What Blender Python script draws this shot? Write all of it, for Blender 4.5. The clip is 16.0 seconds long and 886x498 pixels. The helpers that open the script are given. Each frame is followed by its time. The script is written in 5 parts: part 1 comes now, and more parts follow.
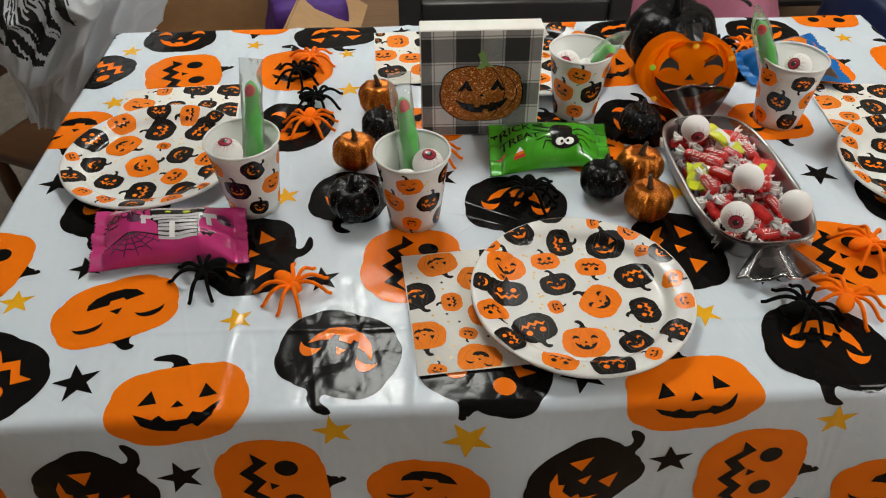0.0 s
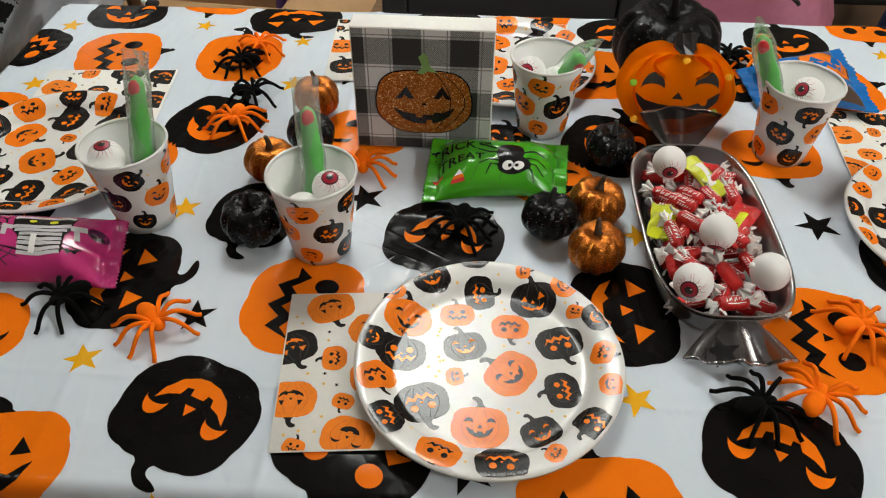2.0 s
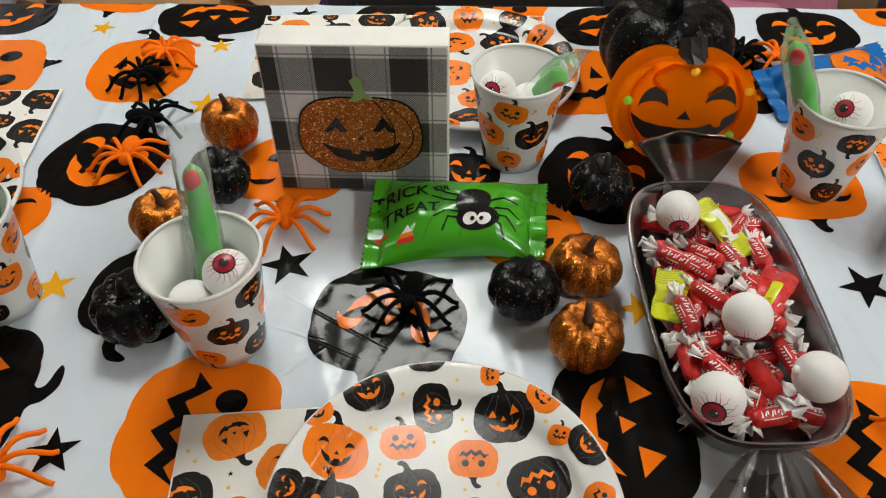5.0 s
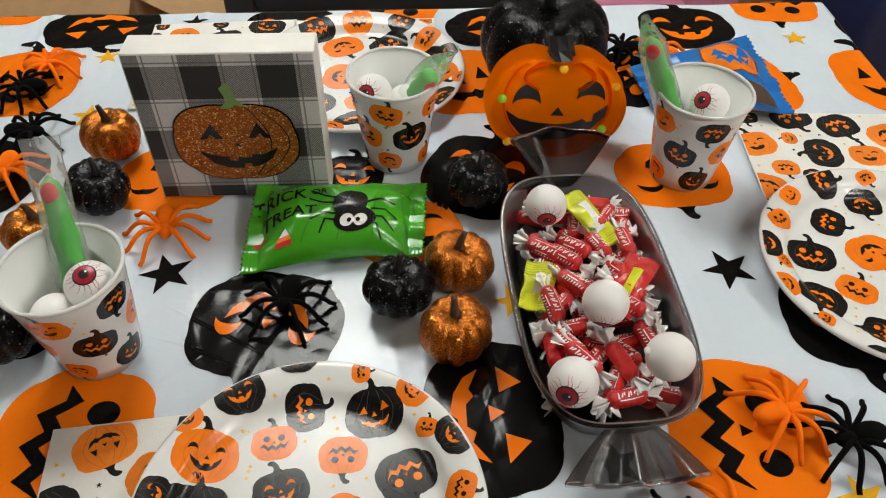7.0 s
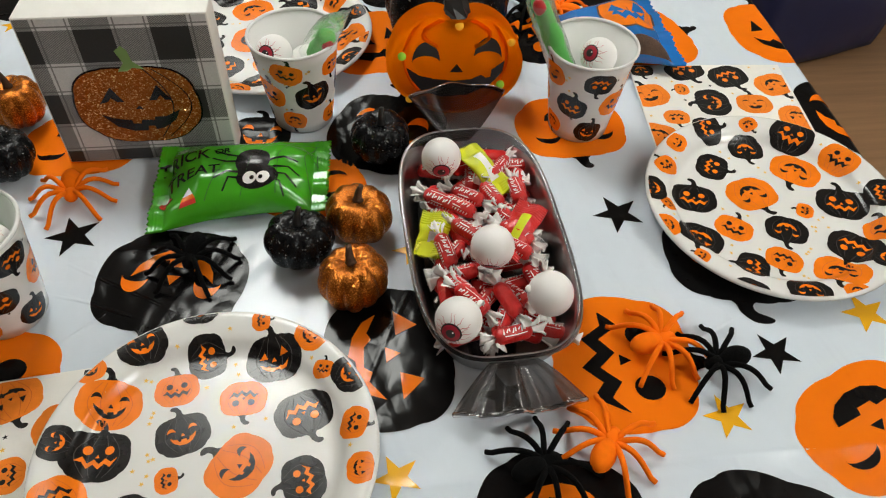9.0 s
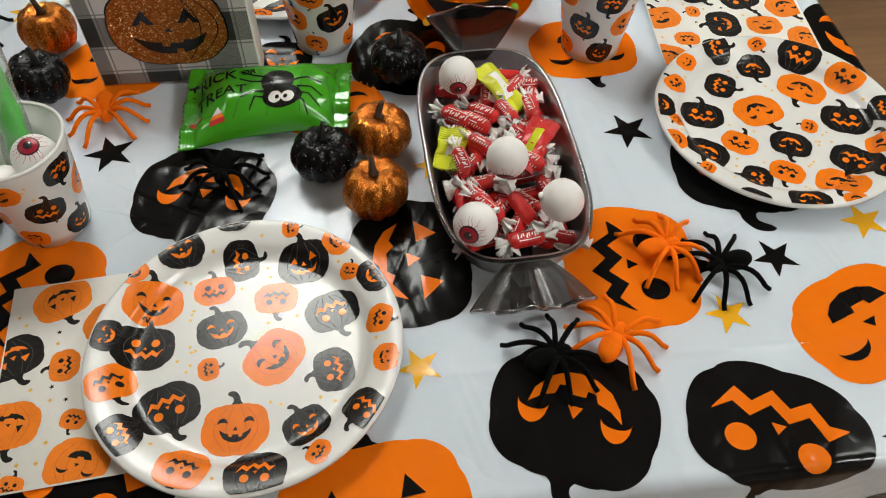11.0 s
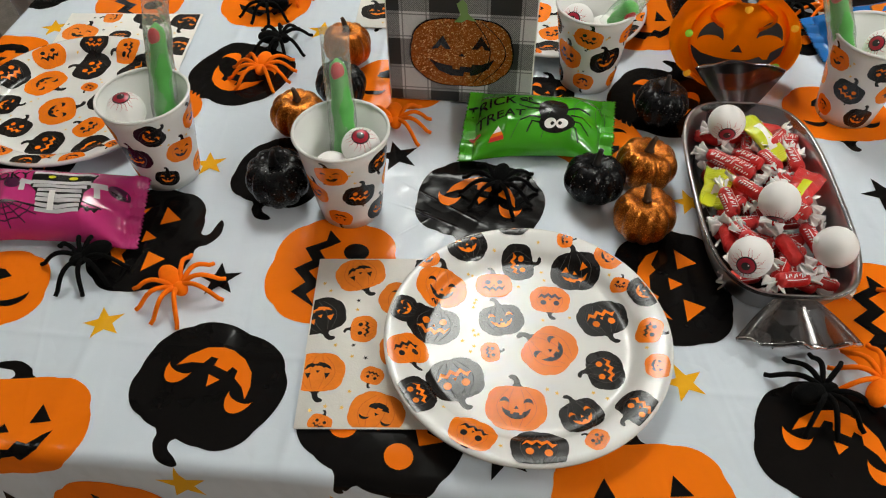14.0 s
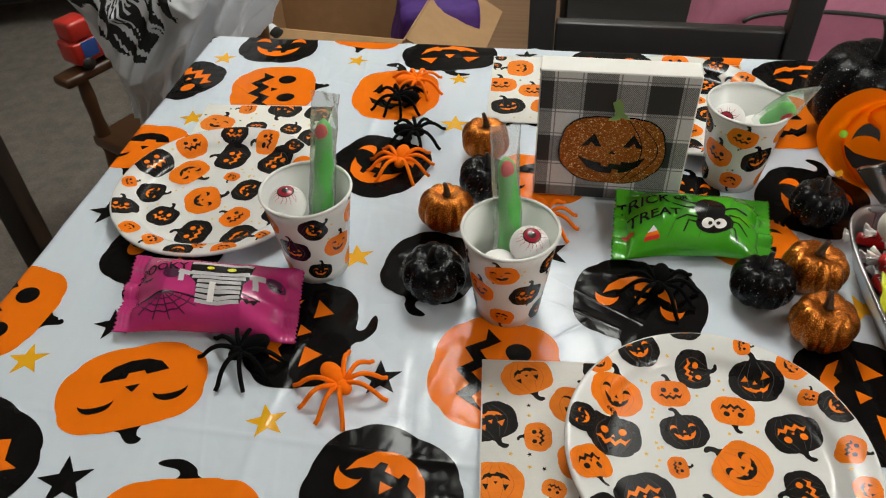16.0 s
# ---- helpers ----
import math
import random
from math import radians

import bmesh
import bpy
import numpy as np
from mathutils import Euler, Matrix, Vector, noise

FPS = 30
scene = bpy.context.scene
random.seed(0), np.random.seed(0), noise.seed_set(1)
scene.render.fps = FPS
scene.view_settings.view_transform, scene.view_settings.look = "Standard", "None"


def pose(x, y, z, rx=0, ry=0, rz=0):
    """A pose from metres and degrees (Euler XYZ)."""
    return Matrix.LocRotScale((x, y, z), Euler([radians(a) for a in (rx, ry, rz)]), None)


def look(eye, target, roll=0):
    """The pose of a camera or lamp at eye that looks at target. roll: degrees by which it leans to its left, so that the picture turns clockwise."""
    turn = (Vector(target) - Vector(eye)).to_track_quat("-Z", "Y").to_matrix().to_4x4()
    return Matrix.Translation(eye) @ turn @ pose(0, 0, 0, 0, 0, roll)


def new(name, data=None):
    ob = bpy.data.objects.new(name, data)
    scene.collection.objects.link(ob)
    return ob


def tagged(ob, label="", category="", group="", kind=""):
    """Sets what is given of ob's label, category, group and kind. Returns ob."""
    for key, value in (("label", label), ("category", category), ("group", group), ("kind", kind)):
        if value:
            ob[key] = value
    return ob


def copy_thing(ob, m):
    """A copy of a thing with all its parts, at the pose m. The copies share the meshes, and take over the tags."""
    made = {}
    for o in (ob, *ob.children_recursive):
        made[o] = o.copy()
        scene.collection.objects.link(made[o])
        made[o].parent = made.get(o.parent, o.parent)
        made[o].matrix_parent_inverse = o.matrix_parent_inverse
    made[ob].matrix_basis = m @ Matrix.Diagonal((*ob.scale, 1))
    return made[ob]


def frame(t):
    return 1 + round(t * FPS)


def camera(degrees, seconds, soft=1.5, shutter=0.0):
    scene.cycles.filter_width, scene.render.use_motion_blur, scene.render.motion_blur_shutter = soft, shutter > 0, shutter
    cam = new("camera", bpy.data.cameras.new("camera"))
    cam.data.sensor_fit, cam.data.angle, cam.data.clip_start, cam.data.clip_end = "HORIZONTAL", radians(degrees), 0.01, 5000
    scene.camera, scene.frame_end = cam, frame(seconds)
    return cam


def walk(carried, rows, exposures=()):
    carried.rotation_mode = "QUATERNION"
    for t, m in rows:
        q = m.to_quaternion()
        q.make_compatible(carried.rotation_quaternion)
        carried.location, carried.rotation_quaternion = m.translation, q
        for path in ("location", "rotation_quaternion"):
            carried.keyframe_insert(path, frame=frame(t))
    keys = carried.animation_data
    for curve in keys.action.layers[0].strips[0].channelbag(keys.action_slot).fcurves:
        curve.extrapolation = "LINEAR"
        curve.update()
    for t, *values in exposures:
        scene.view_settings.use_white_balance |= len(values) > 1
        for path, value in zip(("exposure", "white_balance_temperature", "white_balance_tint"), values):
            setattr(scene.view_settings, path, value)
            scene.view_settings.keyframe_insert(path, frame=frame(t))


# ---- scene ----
cam = camera(61.3, 16.0, soft=1.15)
PATH = [
    (0, (-0.043, -0.406, 1.315), (0.021, 1.075, -0.027), -0.3),
    (0.5, (-0.03, -0.389, 1.309), (0.052, 1.095, -0.03), -0.2),
    (1, (-0.028, -0.354, 1.301), (0.057, 1.13, -0.038), 0.3),
    (1.5, (-0.008, -0.319, 1.288), (0.037, 1.148, -0.07), 0.7),
    (2, (0.105, -0.264, 1.276), (0.027, 1.169, -0.117), 0.2),
    (2.5, (0.165, -0.241, 1.269), (-0.01, 1.141, -0.166), -0.8),
    (3, (0.136, -0.174, 1.259), (-0.048, 1.186, -0.196), -2.1),
    (3.2, (0.128, -0.14, 1.249), (-0.068, 1.211, -0.213), -3.1),
    (5.3, (0.131, -0.064, 1.219), (0.117, 1.298, -0.246), 0.0),
    (5.5, (0.138, -0.063, 1.218), (0.138, 1.302, -0.244), 0.2),
    (6, (0.156, -0.064, 1.222), (0.184, 1.303, -0.238), 0.3),
    (6.5, (0.175, -0.068, 1.225), (0.231, 1.3, -0.233), 0.5),
    (7, (0.193, -0.076, 1.228), (0.278, 1.286, -0.234), 0.8),
    (7.5, (0.213, -0.087, 1.231), (0.331, 1.268, -0.235), 1.3),
    (8, (0.23, -0.097, 1.235), (0.378, 1.245, -0.24), 1.8),
    (8.5, (0.239, -0.102, 1.235), (0.415, 1.221, -0.255), 2.2),
    (8.7, (0.242, -0.105, 1.236), (0.426, 1.207, -0.263), 2.3),
    (10.8, (0.238, -0.152, 1.242), (0.39, 1.054, -0.347), 0.9),
    (11, (0.233, -0.157, 1.244), (0.373, 1.039, -0.353), 0.8),
    (11.5, (0.216, -0.172, 1.244), (0.317, 1.015, -0.363), 0.3),
    (12, (0.195, -0.184, 1.242), (0.244, 1.004, -0.366), -0.4),
    (12.5, (0.17, -0.197, 1.246), (0.157, 1.005, -0.353), -1.3),
    (13, (0.148, -0.211, 1.254), (0.074, 1.021, -0.319), -1.9),
    (13.5, (0.126, -0.221, 1.258), (0.009, 1.054, -0.278), -1.8),
    (14, (0.096, -0.221, 1.26), (-0.052, 1.098, -0.237), -1.1),
    (14.5, (0.059, -0.218, 1.259), (-0.119, 1.143, -0.197), -0.4),
    (15, (0.019, -0.216, 1.261), (-0.185, 1.181, -0.155), -0.1),
    (15.5, (-0.009, -0.214, 1.263), (-0.244, 1.208, -0.124), -0.7),
    (16, (-0.022, -0.21, 1.262), (-0.275, 1.248, -0.084), -2.2),
]
walk(cam, [(t, look(eye, target, roll)) for t, eye, target, roll in PATH])

# ---- world and exposure ----
world = bpy.data.worlds.new("world")
scene.world = world
world.use_nodes = True
world.node_tree.nodes["Background"].inputs[0].default_value = (0.9, 0.95, 1.0, 1)
world.node_tree.nodes["Background"].inputs[1].default_value = 0.05
scene.view_settings.exposure = 0.02


# ---- materials ----
def link(nt, a, b):
    nt.links.new(a, b)


def plain(name, color, rough=0.5, metal=0.0, coat=0.0, grain=60.0, vary=0.12, bump=0.1, bump_scale=None, spec=0.5, sheen=0.0):
    """A surface with colour variation at two scales and fine relief."""
    m = bpy.data.materials.new(name)
    m.use_nodes = True
    nt = m.node_tree
    b = nt.nodes["Principled BSDF"]
    b.inputs["Roughness"].default_value = rough
    b.inputs["Metallic"].default_value = metal
    b.inputs["Coat Weight"].default_value = coat
    b.inputs["Coat Roughness"].default_value = 0.12
    b.inputs["Specular IOR Level"].default_value = spec
    b.inputs["Sheen Weight"].default_value = sheen
    co = nt.nodes.new("ShaderNodeTexCoord")
    n1, n2 = nt.nodes.new("ShaderNodeTexNoise"), nt.nodes.new("ShaderNodeTexNoise")
    for n, sc in ((n1, grain), (n2, grain / 9)):
        n.inputs["Scale"].default_value = sc
        n.inputs["Detail"].default_value = 4
        link(nt, co.outputs["Object"], n.inputs["Vector"])
    add = nt.nodes.new("ShaderNodeMath")
    link(nt, n1.outputs["Fac"], add.inputs[0])
    link(nt, n2.outputs["Fac"], add.inputs[1])
    rng = nt.nodes.new("ShaderNodeMapRange")
    rng.inputs["From Min"].default_value, rng.inputs["From Max"].default_value = 0.6, 1.4
    rng.inputs["To Min"].default_value, rng.inputs["To Max"].default_value = 1 - vary, 1 + vary
    link(nt, add.outputs[0], rng.inputs["Value"])
    mul = nt.nodes.new("ShaderNodeVectorMath")
    mul.operation = "SCALE"
    mul.inputs[0].default_value = color
    link(nt, rng.outputs[0], mul.inputs["Scale"])
    link(nt, mul.outputs[0], b.inputs["Base Color"])
    if bump:
        n3 = nt.nodes.new("ShaderNodeTexNoise")
        n3.inputs["Scale"].default_value = bump_scale or grain * 4
        n3.inputs["Detail"].default_value = 3
        link(nt, co.outputs["Object"], n3.inputs["Vector"])
        bp = nt.nodes.new("ShaderNodeBump")
        bp.inputs["Strength"].default_value = bump
        bp.inputs["Distance"].default_value = 0.002
        link(nt, n3.outputs["Fac"], bp.inputs["Height"])
        link(nt, bp.outputs[0], b.inputs["Normal"])
    return m


def glitter(name, color, dark, scale=1100.0, spread=0.9, rough=0.22, metal=0.9, sparse=1.0, spec=0.5):
    """Flakes: each cell has its own tilt and brightness."""
    m = bpy.data.materials.new(name)
    m.use_nodes = True
    nt = m.node_tree
    b = nt.nodes["Principled BSDF"]
    b.inputs["Metallic"].default_value = metal
    b.inputs["Roughness"].default_value = rough
    b.inputs["Specular IOR Level"].default_value = spec
    co = nt.nodes.new("ShaderNodeTexCoord")
    v = nt.nodes.new("ShaderNodeTexVoronoi")
    v.inputs["Scale"].default_value = scale
    link(nt, co.outputs["Object"], v.inputs["Vector"])
    g = nt.nodes.new("ShaderNodeNewGeometry")
    sub = nt.nodes.new("ShaderNodeVectorMath")
    sub.operation = "SUBTRACT"
    sub.inputs[1].default_value = (0.5, 0.5, 0.5)
    link(nt, v.outputs["Color"], sub.inputs[0])
    sc = nt.nodes.new("ShaderNodeVectorMath")
    sc.operation = "SCALE"
    sc.inputs["Scale"].default_value = spread
    link(nt, sub.outputs[0], sc.inputs[0])
    ad = nt.nodes.new("ShaderNodeVectorMath")
    link(nt, g.outputs["Normal"], ad.inputs[0])
    link(nt, sc.outputs[0], ad.inputs[1])
    no = nt.nodes.new("ShaderNodeVectorMath")
    no.operation = "NORMALIZE"
    link(nt, ad.outputs[0], no.inputs[0])
    link(nt, no.outputs[0], b.inputs["Normal"])
    sep = nt.nodes.new("ShaderNodeSeparateColor")
    link(nt, v.outputs["Color"], sep.inputs[0])
    mix = nt.nodes.new("ShaderNodeMix")
    mix.data_type = "RGBA"
    mix.inputs["A"].default_value = (*dark, 1)
    mix.inputs["B"].default_value = (*color, 1)
    pw = nt.nodes.new("ShaderNodeMath")
    pw.operation = "POWER"
    pw.inputs[1].default_value = sparse
    link(nt, sep.outputs[0], pw.inputs[0])
    link(nt, pw.outputs[0], mix.inputs["Factor"])
    link(nt, mix.outputs["Result"], b.inputs["Base Color"])
    return m


def clear(name, tint, gloss=0.08, rough=0.08, bump=0.0, milk=0.0):
    """Thin clear or smoky plastic: tinted see-through with a glossy skin."""
    m = bpy.data.materials.new(name)
    m.use_nodes = True
    nt = m.node_tree
    nt.nodes.remove(nt.nodes["Principled BSDF"])
    out = nt.nodes["Material Output"]
    tr, gl, mx, fr = (nt.nodes.new("ShaderNode" + k) for k in ("BsdfTransparent", "BsdfGlossy", "MixShader", "Fresnel"))
    tr.inputs[0].default_value = (*tint, 1)
    gl.inputs["Roughness"].default_value = rough
    gl.inputs[0].default_value = (0.9, 0.9, 0.9, 1) if milk else (0.5, 0.5, 0.5, 1)
    fr.inputs["IOR"].default_value = 1.3 + gloss * 3
    weak = nt.nodes.new("ShaderNodeMath")
    weak.operation = "MULTIPLY"
    weak.inputs[1].default_value = 0.8 if milk else 1.0
    link(nt, fr.outputs[0], weak.inputs[0])
    link(nt, weak.outputs[0], mx.inputs[0])
    link(nt, tr.outputs[0], mx.inputs[1])
    link(nt, gl.outputs[0], mx.inputs[2])
    link(nt, mx.outputs[0], out.inputs[0])
    if milk:
        df, m2 = nt.nodes.new("ShaderNodeBsdfDiffuse"), nt.nodes.new("ShaderNodeMixShader")
        df.inputs[0].default_value = (0.9, 0.9, 0.9, 1)
        m2.inputs[0].default_value = milk
        link(nt, mx.outputs[0], m2.inputs[1])
        link(nt, df.outputs[0], m2.inputs[2])
        link(nt, m2.outputs[0], out.inputs[0])
    if bump:
        n = nt.nodes.new("ShaderNodeTexNoise")
        n.inputs["Scale"].default_value = 90
        co = nt.nodes.new("ShaderNodeTexCoord")
        link(nt, co.outputs["Object"], n.inputs["Vector"])
        bp = nt.nodes.new("ShaderNodeBump")
        bp.inputs["Strength"].default_value = bump
        bp.inputs["Distance"].default_value = 0.004
        link(nt, n.outputs["Fac"], bp.inputs["Height"])
        link(nt, bp.outputs[0], gl.inputs["Normal"])
        link(nt, bp.outputs[0], fr.inputs["Normal"])
    return m


def glow(name, color, strength):
    m = bpy.data.materials.new(name)
    m.use_nodes = True
    b = m.node_tree.nodes["Principled BSDF"]
    b.inputs["Base Color"].default_value = (*color, 1)
    b.inputs["Emission Color"].default_value = (*color, 1)
    b.inputs["Emission Strength"].default_value = strength
    return m


def plaid(name, size):
    """Buffalo check: wide woven bands crossing, thin light lines beside them."""
    m = bpy.data.materials.new(name)
    m.use_nodes = True
    nt = m.node_tree
    b = nt.nodes["Principled BSDF"]
    b.inputs["Roughness"].default_value = 0.55
    co = nt.nodes.new("ShaderNodeTexCoord")
    sp = nt.nodes.new("ShaderNodeSeparateXYZ")
    link(nt, co.outputs["Object"], sp.inputs[0])

    def node(op, a, c):
        n = nt.nodes.new("ShaderNodeMath")
        n.operation = op
        for i, val in enumerate((a, c)):
            if isinstance(val, float):
                n.inputs[i].default_value = val
            else:
                link(nt, val, n.inputs[i])
        return n.outputs[0]
    bands, lines = [], []
    for axis, shift in (("X", 0.52), ("Z", 0.28)):
        f = node("FRACT", node("ADD", node("DIVIDE", sp.outputs[axis], size), 10.0 + shift), 0.0)
        bands.append(node("LESS_THAN", f, 0.5))
        lines.append(node("LESS_THAN", node("ABSOLUTE", node("SUBTRACT", f, 0.55), 0.0), 0.011))
        lines.append(node("LESS_THAN", node("ABSOLUTE", node("SUBTRACT", f, 0.95), 0.0), 0.011))
    total = node("MULTIPLY", node("ADD", bands[0], bands[1]), 0.5)
    ramp = nt.nodes.new("ShaderNodeValToRGB")
    ramp.color_ramp.interpolation = "CONSTANT"
    e = ramp.color_ramp.elements
    e[0].position, e[0].color = 0.0, (0.64, 0.61, 0.58, 1)
    e[1].position, e[1].color = 0.35, (0.12, 0.115, 0.11, 1)
    e.new(0.8).color = (0.018, 0.016, 0.016, 1)
    link(nt, total, ramp.inputs[0])
    noi = nt.nodes.new("ShaderNodeTexNoise")
    noi.inputs["Scale"].default_value = 900
    link(nt, co.outputs["Object"], noi.inputs["Vector"])
    fac = node("MULTIPLY", node("MAXIMUM", node("MAXIMUM", lines[0], lines[1]), node("MAXIMUM", lines[2], lines[3])), 0.75)
    mix = nt.nodes.new("ShaderNodeMix")
    mix.data_type = "RGBA"
    link(nt, fac, mix.inputs["Factor"])
    twill = node("LESS_THAN", node("FRACT", node("ADD", node("DIVIDE", node("ADD", sp.outputs["X"], sp.outputs["Z"]), 0.0021), 100.0), 0.0), 0.5)
    between = node("ABSOLUTE", node("SUBTRACT", bands[0], bands[1]), 0.0)
    hatch = nt.nodes.new("ShaderNodeMix")
    hatch.data_type = "RGBA"
    hatch.inputs["B"].default_value = (0.33, 0.315, 0.30, 1)
    link(nt, node("MULTIPLY", twill, between), hatch.inputs["Factor"])
    link(nt, ramp.outputs[0], hatch.inputs["A"])
    link(nt, hatch.outputs["Result"], mix.inputs["A"])
    mix.inputs["B"].default_value = (0.10, 0.095, 0.09, 1)
    ov = nt.nodes.new("ShaderNodeMix")
    ov.data_type, ov.blend_type = "RGBA", "OVERLAY"
    ov.inputs["Factor"].default_value = 0.35
    link(nt, mix.outputs["Result"], ov.inputs["A"])
    link(nt, noi.outputs["Color"], ov.inputs["B"])
    hs = nt.nodes.new("ShaderNodeHueSaturation")
    hs.inputs["Saturation"].default_value = 0.15
    link(nt, ov.outputs["Result"], hs.inputs["Color"])
    link(nt, hs.outputs[0], b.inputs["Base Color"])
    return m


def planks(name, a):
    m = plain(name, a, 0.42, grain=14, vary=0.25, bump=0.12, coat=0.1)
    nt = m.node_tree
    for n in nt.nodes:
        if n.bl_idname == "ShaderNodeTexNoise":
            mp = nt.nodes.new("ShaderNodeMapping")
            mp.inputs["Scale"].default_value = (0.25, 4, 1)
            link(nt, n.inputs["Vector"].links[0].from_socket, mp.inputs["Vector"])
            link(nt, mp.outputs[0], n.inputs["Vector"])
    return m


def creased(m, strength=0.085):
    """Adds sharp crease lines of two directions to the relief of a plastic film."""
    nt = m.node_tree
    b = nt.nodes["Principled BSDF"]
    last = b.inputs["Normal"].links[0].from_socket
    co = nt.nodes.new("ShaderNodeTexCoord")
    for turn, stretch, scale, k in ((1.75, (1.6, 0.22, 1), 4.5, 1.0), (1.2, (1.4, 0.20, 1), 3.6, 0.9)):
        mp = nt.nodes.new("ShaderNodeMapping")
        mp.inputs["Rotation"].default_value = (0, 0, turn)
        mp.vector_type = "TEXTURE"
        mp.inputs["Scale"].default_value = stretch
        n = nt.nodes.new("ShaderNodeTexNoise")
        n.inputs["Scale"].default_value, n.inputs["Detail"].default_value = scale, 2
        n.inputs["Distortion"].default_value = 0.6
        ridge = nt.nodes.new("ShaderNodeValToRGB")
        e = ridge.color_ramp.elements
        e[0].position, e[0].color = 0.40, (0, 0, 0, 1)
        e[1].position, e[1].color = 0.60, (0, 0, 0, 1)
        e.new(0.5).color = (1, 1, 1, 1)
        ridge.color_ramp.interpolation = "B_SPLINE"
        bp = nt.nodes.new("ShaderNodeBump")
        bp.inputs["Strength"].default_value = strength * k
        bp.inputs["Distance"].default_value = 0.006
        link(nt, co.outputs["Object"], mp.inputs["Vector"])
        link(nt, mp.outputs[0], n.inputs["Vector"])
        link(nt, n.outputs["Fac"], ridge.inputs[0])
        link(nt, ridge.outputs[0], bp.inputs["Height"])
        link(nt, last, bp.inputs["Normal"])
        last = bp.outputs[0]
    # crumpled facets with sharp ridges between them
    for scale, deep in ((13.0, 0.0030), (31.0, 0.0014)):
        n = nt.nodes.new("ShaderNodeTexNoise")
        n.inputs["Scale"].default_value, n.inputs["Detail"].default_value, n.inputs["Roughness"].default_value = scale, 1.5, 0.45
        link(nt, co.outputs["Object"], n.inputs["Vector"])
        sb, ab, bp = nt.nodes.new("ShaderNodeMath"), nt.nodes.new("ShaderNodeMath"), nt.nodes.new("ShaderNodeBump")
        sb.operation, ab.operation = "SUBTRACT", "ABSOLUTE"
        sb.inputs[1].default_value = 0.5
        link(nt, n.outputs["Fac"], sb.inputs[0])
        link(nt, sb.outputs[0], ab.inputs[0])
        link(nt, ab.outputs[0], bp.inputs["Height"])
        bp.inputs["Strength"].default_value, bp.inputs["Distance"].default_value = 1.0, deep
        link(nt, last, bp.inputs["Normal"])
        last = bp.outputs[0]
    # straight folds left from unpacking: (x, y, direction, length)
    for x, y, turn, reach in ((0.034, 0.291, -32, 0.068), (0.025, 0.271, -26, 0.046), (0.006, 0.280, -18, 0.030), (0.012, 0.252, 40, 0.03),
                              (-0.42, 0.62, -40, 0.09), (-0.20, 0.70, 12, 0.10), (0.50, 0.20, 25, 0.06), (-0.02, 0.55, -60, 0.06)):
        mp = nt.nodes.new("ShaderNodeMapping")
        mp.vector_type = "TEXTURE"
        mp.inputs["Location"].default_value = (x, y, 0)
        mp.inputs["Rotation"].default_value = (0, 0, radians(turn))
        link(nt, co.outputs["Object"], mp.inputs["Vector"])
        sp = nt.nodes.new("ShaderNodeSeparateXYZ")
        link(nt, mp.outputs[0], sp.inputs[0])
        fades = []
        for axis, width in (("X", reach), ("Y", 0.0022)):
            ab, mr = nt.nodes.new("ShaderNodeMath"), nt.nodes.new("ShaderNodeMapRange")
            ab.operation, mr.interpolation_type = "ABSOLUTE", "SMOOTHSTEP"
            link(nt, sp.outputs[axis], ab.inputs[0])
            link(nt, ab.outputs[0], mr.inputs["Value"])
            for key, val in (("From Min", 0.0), ("From Max", width), ("To Min", 1.0), ("To Max", 0.0)):
                mr.inputs[key].default_value = val
            fades.append(mr.outputs[0])
        mul, bp = nt.nodes.new("ShaderNodeMath"), nt.nodes.new("ShaderNodeBump")
        mul.operation = "MULTIPLY"
        link(nt, fades[0], mul.inputs[0])
        link(nt, fades[1], mul.inputs[1])
        bp.inputs["Strength"].default_value, bp.inputs["Distance"].default_value = 0.8, 0.0006
        link(nt, mul.outputs[0], bp.inputs["Height"])
        link(nt, last, bp.inputs["Normal"])
        last = bp.outputs[0]
    link(nt, last, b.inputs["Normal"])
    link(nt, last, b.inputs["Coat Normal"])
    return m


WHITE = creased(plain("white_plastic_film", (0.62, 0.68, 0.75), 0.17, coat=0.0, grain=9, vary=0.025, bump=0.12, bump_scale=34, spec=0.22))
INK_ORANGE = creased(plain("orange_ink", (0.84, 0.175, 0.006), 0.17, coat=0.0, grain=30, vary=0.05, bump=0.12, bump_scale=34, spec=0.17))
INK_BLACK = creased(plain("black_ink", (0.0055, 0.005, 0.005), 0.15, coat=0.0, grain=30, vary=0.2, bump=0.12, bump_scale=34, spec=0.15))
INK_GOLD = creased(plain("gold_ink", (0.80, 0.40, 0.012), 0.2, coat=0.0, grain=30, vary=0.05, bump=0.17, bump_scale=30))
PAPER = plain("coated_paper", (0.72, 0.715, 0.695), 0.22, grain=40, vary=0.02, bump=0.015, spec=0.34)
P_ORANGE = plain("orange_print", (0.86, 0.20, 0.010), 0.22, grain=120, vary=0.10, bump=0.015, spec=0.34)
P_BLACK = plain("black_print", (0.010, 0.009, 0.009), 0.22, grain=120, vary=0.3, bump=0.015, spec=0.34)
P_GOLD = plain("gold_print", (0.78, 0.46, 0.06), 0.35, grain=120, vary=0.1, bump=0.01)
P_RIB_O = plain("dark_orange_line", (0.64, 0.115, 0.005), 0.8, grain=120, vary=0.1, bump=0.01)
P_RIB_K = plain("grey_line", (0.05, 0.045, 0.042), 0.8, grain=120, vary=0.1, bump=0.01)
